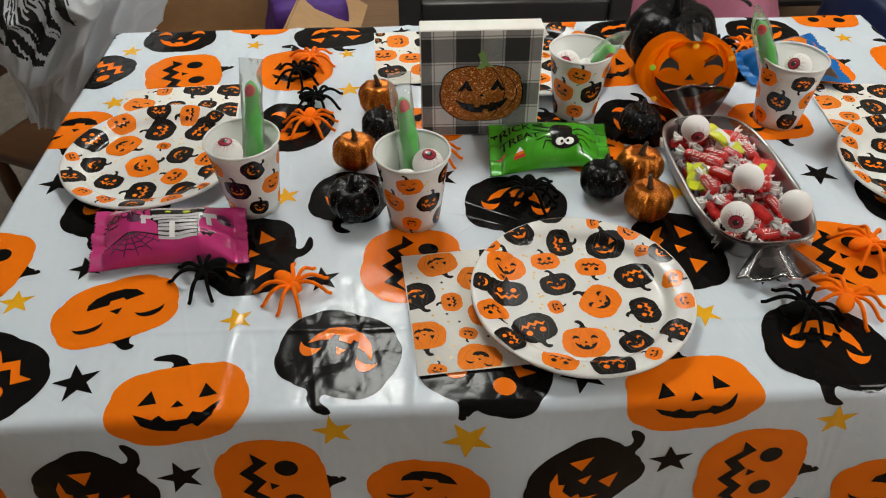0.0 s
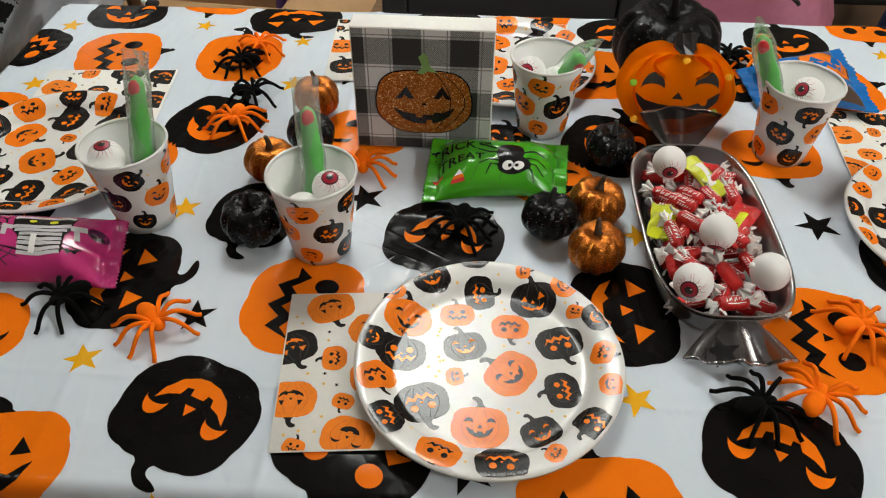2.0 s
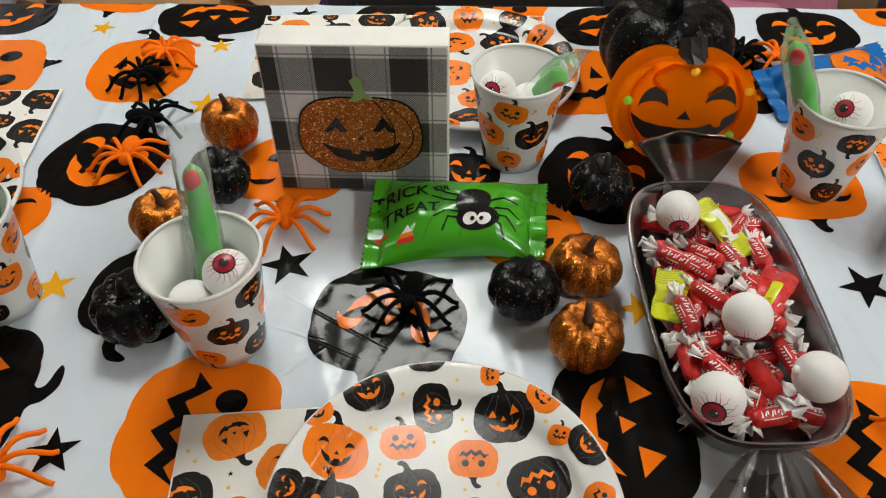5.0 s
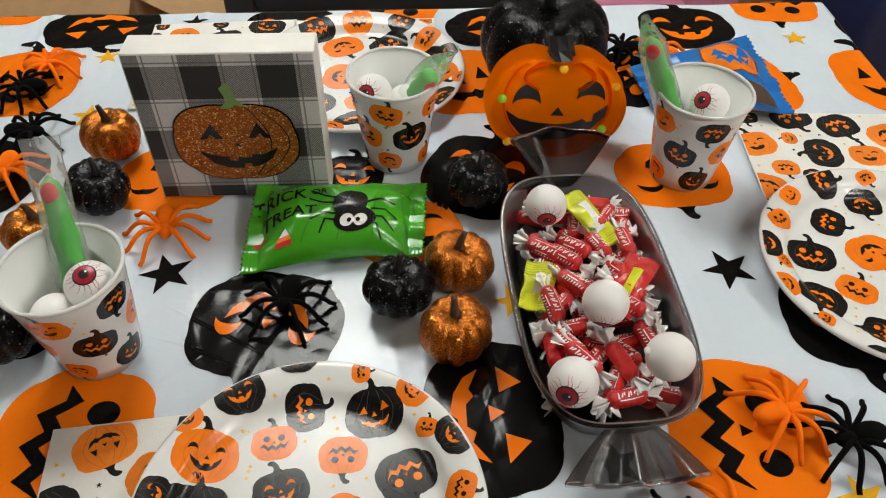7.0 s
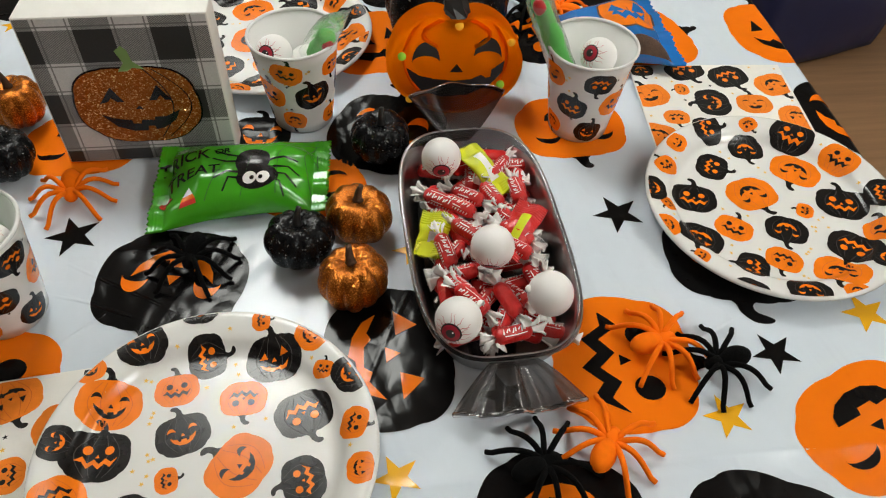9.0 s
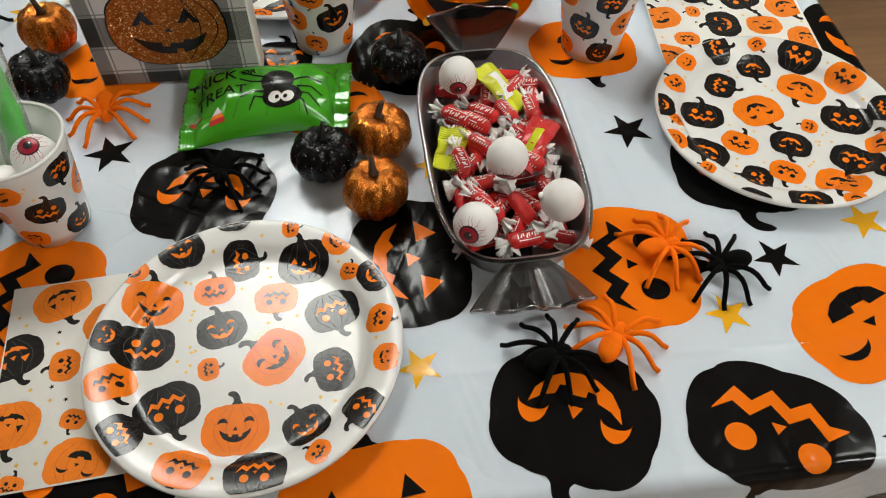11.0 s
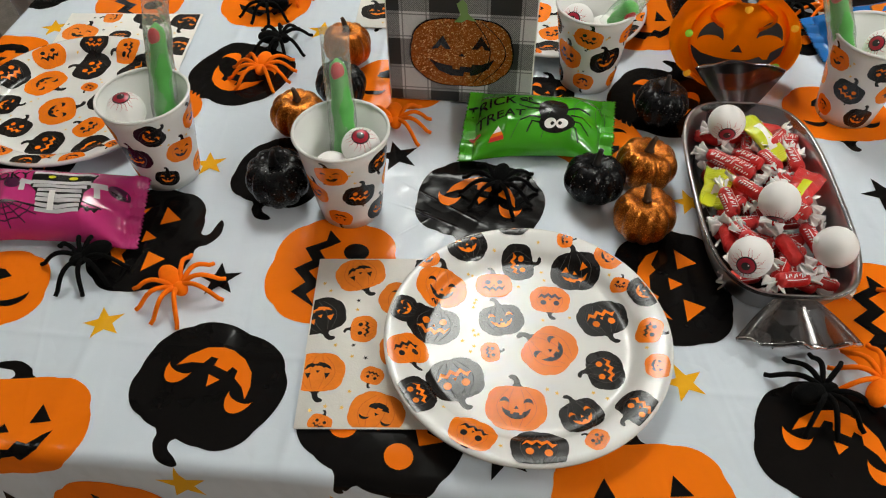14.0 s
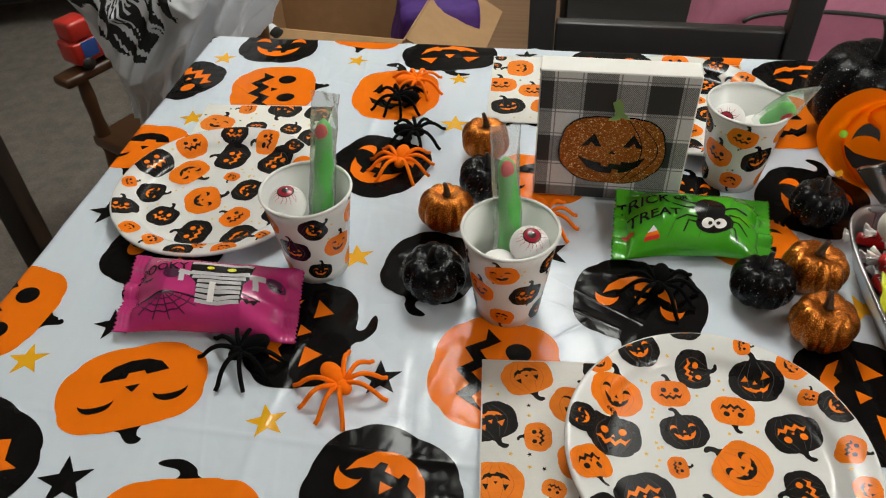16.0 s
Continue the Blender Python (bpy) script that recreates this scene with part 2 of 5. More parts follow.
TISSUE = plain("napkin_tissue", (0.80, 0.78, 0.735), 0.85, grain=200, vary=0.03, bump=0.25, bump_scale=900, spec=0.2)
N_ORANGE = plain("napkin_orange", (0.84, 0.22, 0.02), 0.85, grain=200, vary=0.10, bump=0.25, bump_scale=900, spec=0.2)
N_BLACK = plain("napkin_black", (0.014, 0.013, 0.012), 0.85, grain=200, vary=0.3, bump=0.25, bump_scale=900, spec=0.2)
BRONZE = glitter("bronze_glitter", (0.95, 0.34, 0.05), (0.30, 0.078, 0.008), 1250, 0.5, 0.30, 0.9, 3.6)
BLACK_GLIT = glitter("black_glitter", (0.30, 0.29, 0.28), (0.004, 0.004, 0.0045), 900, 0.34, 0.24, 0.0, 90.0, 0.16)
BLACK_SPARK = glitter("black_sparkle", (0.40, 0.39, 0.38), (0.003, 0.003, 0.0035), 1100, 0.38, 0.24, 0.0, 130.0, 0.16)
ORANGE_GLIT = glitter("orange_glitter", (1.0, 0.62, 0.25), (0.40, 0.105, 0.010), 950, 0.95, 0.22, 0.55, 9.0)
TWIG = plain("brown_twig", (0.07, 0.035, 0.018), 0.7, grain=150, vary=0.4, bump=0.5)
FLOCK_BLACK = plain("black_flock", (0.0045, 0.0045, 0.0045), 0.95, grain=400, vary=0.4, bump=0.6, bump_scale=1800, spec=0.04, sheen=0.01)
RUBBER_ORANGE = plain("orange_flock", (0.96, 0.18, 0.003), 0.8, grain=200, vary=0.08, bump=0.3, bump_scale=1500, spec=0.12)
SHELL_ORANGE = plain("orange_shell", (1.0, 0.20, 0.002), 0.36, grain=20, vary=0.04, bump=0.04, spec=0.12)


def see_light(m, color, share):
    """Lets part of the light pass through a thin coloured shell."""
    nt = m.node_tree
    tr, mx = nt.nodes.new("ShaderNodeBsdfTranslucent"), nt.nodes.new("ShaderNodeMixShader")
    tr.inputs[0].default_value = (*color, 1)
    mx.inputs[0].default_value = share
    link(nt, nt.nodes["Principled BSDF"].outputs[0], mx.inputs[1])
    link(nt, tr.outputs[0], mx.inputs[2])
    link(nt, mx.outputs[0], nt.nodes["Material Output"].inputs[0])


see_light(SHELL_ORANGE, (1.0, 0.46, 0.02), 0.9)
SHELL_BLACK = plain("black_shell", (0.012, 0.011, 0.011), 0.35, coat=0.2, grain=30, vary=0.2, bump=0.05)
SMOKE = clear("smoky_plastic", (0.46, 0.43, 0.43), 0.05, 0.28)
# same plastic twice: near end with whitened sheen, far end with shade in its tint
SMOKE_LIT = clear("smoky_plastic_lit", (0.50, 0.48, 0.475), 0.11, 0.12, milk=0.02)
SMOKE_SHADED = clear("smoky_plastic_shaded", (0.42, 0.38, 0.37), 0.04, 0.24)
FILM = clear("clear_film", (0.95, 0.96, 0.955), 0.03, 0.14, bump=0.7, milk=0.13)
FINGER = plain("green_vinyl", (0.10, 0.46, 0.085), 0.5, grain=90, vary=0.12, bump=0.25, bump_scale=160)
NAIL = plain("red_nail", (0.62, 0.025, 0.03), 0.35, grain=90, vary=0.1, bump=0.1)
BALL = plain("white_eyeball", (0.82, 0.80, 0.78), 0.4, grain=50, vary=0.02, bump=0.02)
IRIS = plain("red_iris", (0.36, 0.010, 0.03), 0.3, grain=300, vary=0.3, bump=0.05)
VEIN = plain("red_vein", (0.58, 0.06, 0.09), 0.4, grain=100, vary=0.2, bump=0.0)
FOIL_GREEN = plain("green_wrapper", (0.055, 0.36, 0.012), 0.24, coat=0.4, grain=25, vary=0.10, bump=0.45, bump_scale=60)
FOIL_PINK = plain("magenta_wrapper", (0.50, 0.030, 0.175), 0.24, coat=0.4, grain=25, vary=0.12, bump=0.45, bump_scale=60)
FOIL_BLUE = plain("blue_wrapper", (0.012, 0.15, 0.46), 0.24, coat=0.4, grain=25, vary=0.12, bump=0.45, bump_scale=60)
FOIL_RED = plain("red_wrapper", (0.62, 0.020, 0.018), 0.3, coat=0.12, grain=90, vary=0.22, bump=0.8, bump_scale=190)
FOIL_LIME = plain("lime_wrapper", (0.62, 0.66, 0.015), 0.3, coat=0.3, grain=60, vary=0.1, bump=0.35, bump_scale=140)
WAX = plain("white_wax_paper", (0.82, 0.80, 0.78), 0.5, grain=80, vary=0.08, bump=0.4, bump_scale=220)
DARK_GREEN = plain("dark_green_print", (0.012, 0.075, 0.008), 0.3, grain=60, vary=0.1, bump=0.1)
DARK_PLUM = plain("dark_plum_print", (0.06, 0.004, 0.035), 0.3, grain=60, vary=0.1, bump=0.1)
GREY_WRAP = plain("grey_bandage_print", (0.50, 0.48, 0.50), 0.3, grain=60, vary=0.1, bump=0.1)
LEAF = plain("green_print", (0.20, 0.34, 0.10), 0.5, grain=100, vary=0.1, bump=0.05)
WOODFRAME = plain("white_painted_wood", (0.80, 0.78, 0.74), 0.5, grain=60, vary=0.04, bump=0.08)
PLAID = plaid("plaid_print", 0.0615)
CARD = plain("cardboard", (0.42, 0.25, 0.12), 0.8, grain=30, vary=0.12, bump=0.12)
PURPLE = plain("purple_fabric", (0.075, 0.022, 0.20), 0.7, grain=60, vary=0.15, bump=0.2)
SHEET = plain("grey_white_cloth", (0.80, 0.83, 0.88), 0.85, grain=25, vary=0.06, bump=0.25, bump_scale=200, spec=0.2)
SHEET_BLACK = plain("black_brush_print", (0.02, 0.02, 0.02), 0.9, grain=50, vary=0.2, bump=0.1)
ESPRESSO = planks("espresso_wood", (0.012, 0.009, 0.008))
OAK = planks("brown_wood", (0.085, 0.036, 0.014))
LAMINATE = planks("laminate", (0.27, 0.15, 0.075))
CARPET = plain("beige_carpet", (0.22, 0.195, 0.17), 0.95, grain=220, vary=0.28, bump=0.8, bump_scale=700, spec=0.1)
WALLP = plain("wall_paint", (0.52, 0.48, 0.44), 0.8, grain=8, vary=0.03, bump=0.05, bump_scale=250)
CEIL = plain("ceiling_paint", (0.72, 0.71, 0.69), 0.9, grain=8, vary=0.03, bump=0.1, bump_scale=250)
PINK = plain("pink_fabric", (0.46, 0.16, 0.25), 0.8, grain=60, vary=0.1, bump=0.25)
NAVY = plain("navy_plastic", (0.010, 0.018, 0.07), 0.4, grain=30, vary=0.15, bump=0.05)
TOY_RED = plain("red_toy_plastic", (0.62, 0.03, 0.02), 0.35, coat=0.2, grain=30, vary=0.08, bump=0.03)
TOY_BLUE = plain("blue_toy_plastic", (0.03, 0.10, 0.40), 0.35, grain=30, vary=0.08, bump=0.03)
CABLE = plain("black_cable", (0.015, 0.015, 0.016), 0.5, grain=60, vary=0.2, bump=0.05)
# first strength is the main light, the other four are added fill
LAMPS = [glow("lamp_diffuser", (0.985, 1.0, 0.935), k) for k in (25.0, 17.0, 54.0, 7.0, 14.0)]
# lantern beads, no lamps: a faint emission is added to lift their colour
DOTS = [glow(n, c, 0.25) for n, c in (("amber_glow_bead", (0.9, 0.45, 0.02)), ("green_glow_bead", (0.25, 0.55, 0.03)))]


# ---- mesh helpers ----
def root(name, m, label, category, group="", kind=""):
    ob = new(name)
    ob.empty_display_size = 0.01
    ob.matrix_basis = m
    return tagged(ob, label, category, group, kind)


def mesh(name, verts, faces, mats, parent=None, label="", idx=None, smooth=True, m=None):
    me = bpy.data.meshes.new(name)
    me.from_pydata([tuple(map(float, v)) for v in verts], [], [tuple(map(int, f)) for f in faces])
    for mat in (mats if isinstance(mats, (list, tuple)) else [mats]):
        me.materials.append(mat)
    if idx is not None:
        me.polygons.foreach_set("material_index", list(map(int, idx)))
    me.polygons.foreach_set("use_smooth", [smooth] * len(me.polygons))
    me.update()
    ob = new(name, me)
    if parent is not None:
        ob.parent = parent
    if m is not None:
        ob.matrix_basis = m
    if label:
        ob["label"] = label
    return ob


def part(name, bm, material, parent, label="", smooth=True, m=None):
    me = bpy.data.meshes.new(name)
    bmesh.ops.recalc_face_normals(bm, faces=bm.faces[:])
    bm.to_mesh(me)
    bm.free()
    me.materials.append(material)
    me.polygons.foreach_set("use_smooth", [smooth] * len(me.polygons))
    ob = new(name, me)
    if parent is not None:
        ob.parent = parent
    if m is not None:
        ob.matrix_basis = m
    if label:
        ob["label"] = label
    return ob


def box(x0, x1, y0, y1, z0, z1, bevel=0.004, seg=2):
    bm = bmesh.new()
    bmesh.ops.create_cube(bm, size=1, matrix=Matrix.LocRotScale(((x0 + x1) / 2, (y0 + y1) / 2, (z0 + z1) / 2), None, (x1 - x0, y1 - y0, z1 - z0)))
    if bevel:
        bmesh.ops.bevel(bm, geom=bm.edges[:] + bm.verts[:], offset=bevel, segments=seg, profile=0.6, affect="EDGES", clamp_overlap=True)
    return bm


def ball(rx, ry, rz, at=(0, 0, 0), u=24, v=16):
    bm = bmesh.new()
    bmesh.ops.create_uvsphere(bm, u_segments=u, v_segments=v, radius=1, matrix=Matrix.LocRotScale(at, None, (rx, ry, rz)))
    return bm


def lathe(profile, seg=64, wave=None):
    """Vertices and faces of a turned shape; profile rows (r, z); wave(angle, i) scales r."""
    vs, fs = [], []
    n = len(profile)
    for j in range(seg):
        a = 2 * math.pi * j / seg
        for i, (r, z) in enumerate(profile):
            k = wave(a, i) if wave else 1
            vs.append((r * k * math.cos(a), r * k * math.sin(a), z))
    for j in range(seg):
        p, q = j * n, (j + 1) % seg * n
        for i in range(n - 1):
            fs.append((p + i, q + i, q + i + 1, p + i + 1))
    return vs, fs


def tube(points, radii, seg=8, flat=1.0):
    """A rounded tube along points; flat squashes it across."""
    pts = [Vector(p) for p in points]
    vs, fs = [], []
    up = Vector((0.13, 0.21, 1)).normalized()
    for i, p in enumerate(pts):
        d = (pts[min(i + 1, len(pts) - 1)] - pts[max(i - 1, 0)]).normalized()
        s = d.cross(up)
        s = s.normalized() if s.length > 1e-4 else Vector((1, 0, 0))
        t = s.cross(d)
        for j in range(seg):
            a = 2 * math.pi * j / seg
            vs.append(p + (s * math.cos(a) + t * math.sin(a) * flat) * radii[i])
    for i in range(len(pts) - 1):
        for j in range(seg):
            k = (j + 1) % seg
            fs.append((i * seg + j, i * seg + k, (i + 1) * seg + k, (i + 1) * seg + j))
    fs.append(tuple(range(seg - 1, -1, -1)))
    fs.append(tuple(range((len(pts) - 1) * seg, len(pts) * seg)))
    return vs, fs


def joined(pieces):
    vs, fs = [], []
    for v, f in pieces:
        o = len(vs)
        vs += list(v)
        fs += [tuple(i + o for i in g) for g in f]
    return vs, fs


# ---- printed motifs: flat shapes in a unit square ----
def arc(cx, cy, rx, ry, a0, a1, n=14):
    return [(cx + rx * math.cos(radians(a0 + (a1 - a0) * i / n)), cy + ry * math.sin(radians(a0 + (a1 - a0) * i / n))) for i in range(n + 1)]


def disc(cx, cy, rx, ry, n=20):
    return arc(cx, cy, rx, ry, 0, 360 - 360 / n, n - 1)


def crescent(cx, cy, rx, ry, bow, a0=0, a1=180):
    """A moon: outer arc and a shallower inner arc."""
    return arc(cx, cy, rx, ry, a0, a1) + arc(cx, cy, rx, ry * bow, a1, a0)[1:-1]


def triangle(cx, cy, w, h, lean=0.0):
    return [(cx - w / 2, cy - h / 2), (cx + w / 2, cy - h / 2), (cx + lean, cy + h / 2)]


def zigzag(x0, x1, y, step, n, thick):
    top, low = [], []
    for i in range(n + 1):
        x = x0 + (x1 - x0) * i / n
        yy = y + (step if i % 2 else -step) + 0.10 * (2 * i / n - 1) ** 2
        k = thick * (0.08 if i in (0, n) else 1)
        top.append((x, yy + k / 2))
        low.append((x, yy - k / 2))
    return top + low[::-1]


def body(bumps=0.046, top=0.05):
    out = []
    for i in range(72):
        a = 2 * math.pi * i / 72
        c, s = math.cos(a), math.sin(a)
        k = 1 - bumps * (1 - abs(math.cos(3.5 * (a - math.pi / 2)))) ** 1.6
        dip = top * math.exp(-((a - math.pi / 2) / 0.35) ** 2)
        out.append((0.5 * math.copysign(abs(c) ** 0.86, c) * k, (0.5 * math.copysign(abs(s) ** 0.80, s) * k) - dip))
    return out


def smooth(points, n=4):
    """A closed curve through the points."""
    out, m = [], len(points)
    for i in range(m):
        p0, p1, p2, p3 = (Vector(points[(i + k) % m]) for k in (-1, 0, 1, 2))
        for q in range(n):
            t = q / n
            v = 0.5 * (2 * p1 + (p2 - p0) * t + (2 * p0 - 5 * p1 + 4 * p2 - p3) * t * t + (3 * p1 - p0 - 3 * p2 + p3) * t ** 3)
            out.append((v.x, v.y))
    return out


def stem(curl=0.0):
    c = curl
    return smooth([(-0.10, 0.40), (-0.055, 0.50), (-0.06 - c * 0.25, 0.58), (-0.10 - c, 0.615 + c * 0.2), (-0.125 - c * 1.15, 0.655 + c * 0.2),
                   (-0.09 - c, 0.70 + c * 0.2), (-0.02 - c * 0.5, 0.69 + c * 0.3), (0.035, 0.60), (0.06, 0.50), (0.12, 0.41)])


GRIN = [(-0.30, -0.08), (-0.17, -0.16), (-0.12, -0.13), (-0.07, -0.19), (0.07, -0.20), (0.11, -0.14), (0.17, -0.17), (0.30, -0.06),
        (0.24, -0.22), (0.13, -0.29), (0.10, -0.25), (0.02, -0.26), (-0.02, -0.31), (-0.15, -0.27), (-0.25, -0.19)]
SMILE = [(-0.34, -0.03), (-0.20, -0.10), (-0.05, -0.135), (-0.04, -0.20), (0.06, -0.20), (0.07, -0.135), (0.20, -0.10), (0.34, -0.03),
         (0.27, -0.20), (0.12, -0.30), (0.0, -0.32), (-0.14, -0.29), (-0.27, -0.19)]
YAWN = [(-0.24, -0.13), (-0.09, -0.12), (-0.075, -0.17), (0.03, -0.17), (0.045, -0.115), (0.22, -0.12), (0.20, -0.20), (0.13, -0.27), (0.02, -0.31), (-0.10, -0.30), (-0.19, -0.24)]
BITE = [(-0.34, -0.02), (-0.25, -0.09), (-0.15, -0.125), (-0.13, -0.185), (-0.07, -0.195), (-0.06, -0.145), (0.07, -0.145), (0.08, -0.205), (0.14, -0.195), (0.16, -0.125), (0.25, -0.09), (0.34, -0.02),
        (0.31, -0.13), (0.22, -0.24), (0.10, -0.30), (0.0, -0.31), (-0.12, -0.29), (-0.24, -0.22), (-0.31, -0.12)]
BITE = [(x * 0.82, y + 0.01) for x, y in BITE]
FACES = {
    "jolly": [triangle(-0.21, 0.10, 0.13, 0.17, 0.02), triangle(0.21, 0.10, 0.13, 0.17, -0.02), triangle(0, -0.02, 0.09, 0.08), GRIN],
    "asleep": [crescent(-0.25, 0.10, 0.115, 0.13, 0.45), crescent(0.23, 0.10, 0.115, 0.13, 0.45), triangle(0, 0.02, 0.10, 0.08), YAWN],
    "sly": [crescent(-0.23, 0.09, 0.095, 0.15, 0.35), crescent(0.23, 0.09, 0.095, 0.15, 0.35), triangle(0, 0.0, 0.09, 0.09), BITE],
    "moon": [crescent(-0.245, -0.02, 0.090, 0.15, 0.35), crescent(0.245, -0.02, 0.090, 0.15, 0.35), triangle(0, -0.01, 0.09, 0.09), BITE],
    "scared": [disc(-0.19, 0.13, 0.085, 0.10), disc(0.19, 0.13, 0.085, 0.10), triangle(0, 0.0, 0.08, 0.08), zigzag(-0.36, 0.36, -0.18, 0.055, 7, 0.12)],
    "fierce": [triangle(-0.22, 0.14, 0.18, 0.17, 0.03), triangle(0.22, 0.14, 0.18, 0.17, -0.03), triangle(0, 0.02, 0.11, 0.11), GRIN],
}
KINDS = {"A": ("jolly", 0), "B": ("asleep", 0), "C": ("sly", 1), "D": ("scared", 0), "E": ("scared", 1), "F": ("fierce", 1), "G": ("jolly", 1), "H": ("sly", 0), "M": ("moon", 1)}


def pumpkin_print(kind, ribs=False, curl=0.02):
    """Polygons of one printed pumpkin: (polygon, 0 orange or 1 black or 2 and 3 rib lines, layer)."""
    face, dark = KINDS[kind]
    short = 1.0 if ribs else 0.72
    out = [([(x, 0.42 + (y - 0.42) * short) for x, y in stem(curl)], 1, 1), (body(), dark, 2)]
    if ribs:
        for x in (-0.30, -0.13, 0.13, 0.30):
            line = [(x * 0.45 + x * 0.62 * math.sin(math.pi * i / 8), 0.40 - 0.80 * i / 8) for i in range(9)]
            out.append((line + [(px + 0.011, py) for px, py in line[::-1]], 2 + dark, 3))
    k = 0.84 if ribs else 1.0
    return out + [([(x * k, y * k) for x, y in p], 1 - dark, 4) for p in FACES[face]]


def star_print():
    return [([(0.5 * (1 if i % 2 == 0 else 0.40) * math.cos(radians(90 + 36 * i)), 0.5 * (1 if i % 2 == 0 else 0.40) * math.sin(radians(90 + 36 * i))) for i in range(10)], 0, 2)]


def place(polys, x, y, w, h, turn):
    c, s = math.cos(radians(turn)), math.sin(radians(turn))
    return [([(x + px * w * c - py * h * s, y + px * w * s + py * h * c) for px, py in p], k, l) for p, k, l in polys]


from mathutils.geometry import delaunay_2d_cdt


def inside(px, py, poly):
    """Which of the points lie in the polygon."""
    x, y = np.array(poly).T
    x2, y2 = np.roll(x, -1), np.roll(y, -1)
    res = np.zeros(len(px), bool)
    for a, b, c, d in zip(x, y, x2, y2):
        if b != d:
            res ^= ((b > py) != (d > py)) & (px < (c - a) * (py - b) / (d - b) + a)
    return res


def motif(name, polys, surface, step, lift, mats, parent, smooth=True, label="", kind=""):
    """One printed figure as a part of its own."""
    vs, fs, idx = printed(polys, surface, step, lift)
    ob = mesh(name, vs, fs, mats, parent, label, idx=idx, smooth=smooth)
    return tagged(ob, kind=kind)


def printed(polys, surface, step, lift):
    """Lays flat polygons on a curved surface(u, v, offset), finely cut so that they follow it."""
    vs, fs, idx = [], [], []
    for poly, k, layer in polys:
        fine = []
        for (ax, ay), (bx, by) in zip(poly, poly[1:] + poly[:1]):
            n = max(1, math.ceil(math.hypot(bx - ax, by - ay) / step))
            fine += [(ax + (bx - ax) * i / n, ay + (by - ay) * i / n) for i in range(n)]
        pts = np.array(fine)
        lo, hi = pts.min(0), pts.max(0)
        gx, gy = np.meshgrid(np.arange(lo[0] + step / 2, hi[0], step), np.arange(lo[1] + step / 2, hi[1], step))
        gx, gy = gx.ravel(), gy.ravel()
        ok = inside(gx, gy, poly)
        gx, gy = gx[ok], gy[ok]
        if len(gx):
            d = np.min((gx[:, None] - pts[None, :, 0]) ** 2 + (gy[:, None] - pts[None, :, 1]) ** 2, axis=1)
            gx, gy = gx[d > (0.4 * step) ** 2], gy[d > (0.4 * step) ** 2]
        n = len(fine)
        allp = [Vector(p) for p in fine] + [Vector(p) for p in zip(gx, gy)]
        v2, _, f2, *_ = delaunay_2d_cdt(allp, [(i, (i + 1) % n) for i in range(n)], [], 1, 1e-7)
        arr = np.array([tuple(v) for v in v2])
        o = len(vs)
        vs += list(surface(arr[:, 0], arr[:, 1], lift * layer))
        fs += [tuple(i + o for i in f) for f in f2]
        idx += [k] * len(f2)
    return vs, fs, idx


# ---- the room ----
def slab(name, bm, mat, label=""):
    ob = part(name, bm, mat, None, smooth=False)
    return tagged(ob, label, name.split("_")[0], kind="structure")


slab("floor", box(-3.2, 3.4, -2.6, 3.6, -0.1, 0.0, 0), LAMINATE, "warm brown laminate floor with long boards")
carpet = slab("carpet", box(-3.19, -1.05, -2.59, 3.59, 0.0005, 0.012, 0), CARPET, "short beige speckled carpet beside the table")
slab("ceiling", box(-3.2, 3.4, -2.6, 3.6, 2.45, 2.55, 0), CEIL, "matt white ceiling")
slab("wall_north", box(-3.2, 3.4, 3.6, 3.7, 0, 2.45, 0), WALLP, "plain greige painted wall")
slab("wall_south", box(-3.2, 3.4, -2.7, -2.6, 0, 2.45, 0), WALLP, "plain greige painted wall")
slab("wall_west", box(-3.3, -3.2, -2.6, 3.6, 0, 2.45, 0), WALLP, "plain greige painted wall")
slab("wall_east", box(3.4, 3.5, -2.6, 3.6, 0, 2.45, 0), WALLP, "plain greige painted wall")


def ceiling_or_fill_light(x, y, w, d, lamp):
    r = root("ceiling_or_fill_light", pose(x, y, 2.45), "flush ceiling panel with a glowing white diffuser, main light or added fill", "ceiling light")
    part("housing", box(-w / 2 - 0.02, w / 2 + 0.02, -d / 2 - 0.02, d / 2 + 0.02, -0.045, -0.001, 0.006), CEIL, r)
    part("diffuser", box(-w / 2, w / 2, -d / 2, d / 2, -0.06, -0.0455, 0.006), lamp, r)


ceiling_or_fill_light(-0.07, 1.40, 0.52, 0.62, LAMPS[0])
# unseen fill panels, added to brighten the cloth drop, sheet and rear
ceiling_or_fill_light(1.75, 0.35, 0.62, 0.34, LAMPS[1])
ceiling_or_fill_light(-0.14, 2.75, 0.42, 0.36, LAMPS[4])
ceiling_or_fill_light(2.00, -1.10, 0.62, 0.34, LAMPS[2])
ceiling_or_fill_light(-1.60, 0.25, 0.62, 0.34, LAMPS[3])


# ---- table and tablecloth ----
X0, X1, Y0, Y1, TOP = -0.537, 0.733, 0.0, 0.787, 0.75
table = root("table", pose(0, 0, 0), "rectangular dining table hidden under a tablecloth", "table")
part("tabletop", box(X0 + 0.012, X1 - 0.012, Y0 + 0.012, Y1 - 0.012, TOP - 0.034, TOP - 0.006, 0.006), ESPRESSO, table)
for lx in (X0 + 0.06, X1 - 0.06):
    for ly in (Y0 + 0.06, Y1 - 0.06):
        part("leg", box(lx - 0.03, lx + 0.03, ly - 0.03, ly + 0.03, 0, TOP - 0.0345, 0.005), ESPRESSO, table)

RADIUS = 0.009
rs = np.random.RandomState(5)
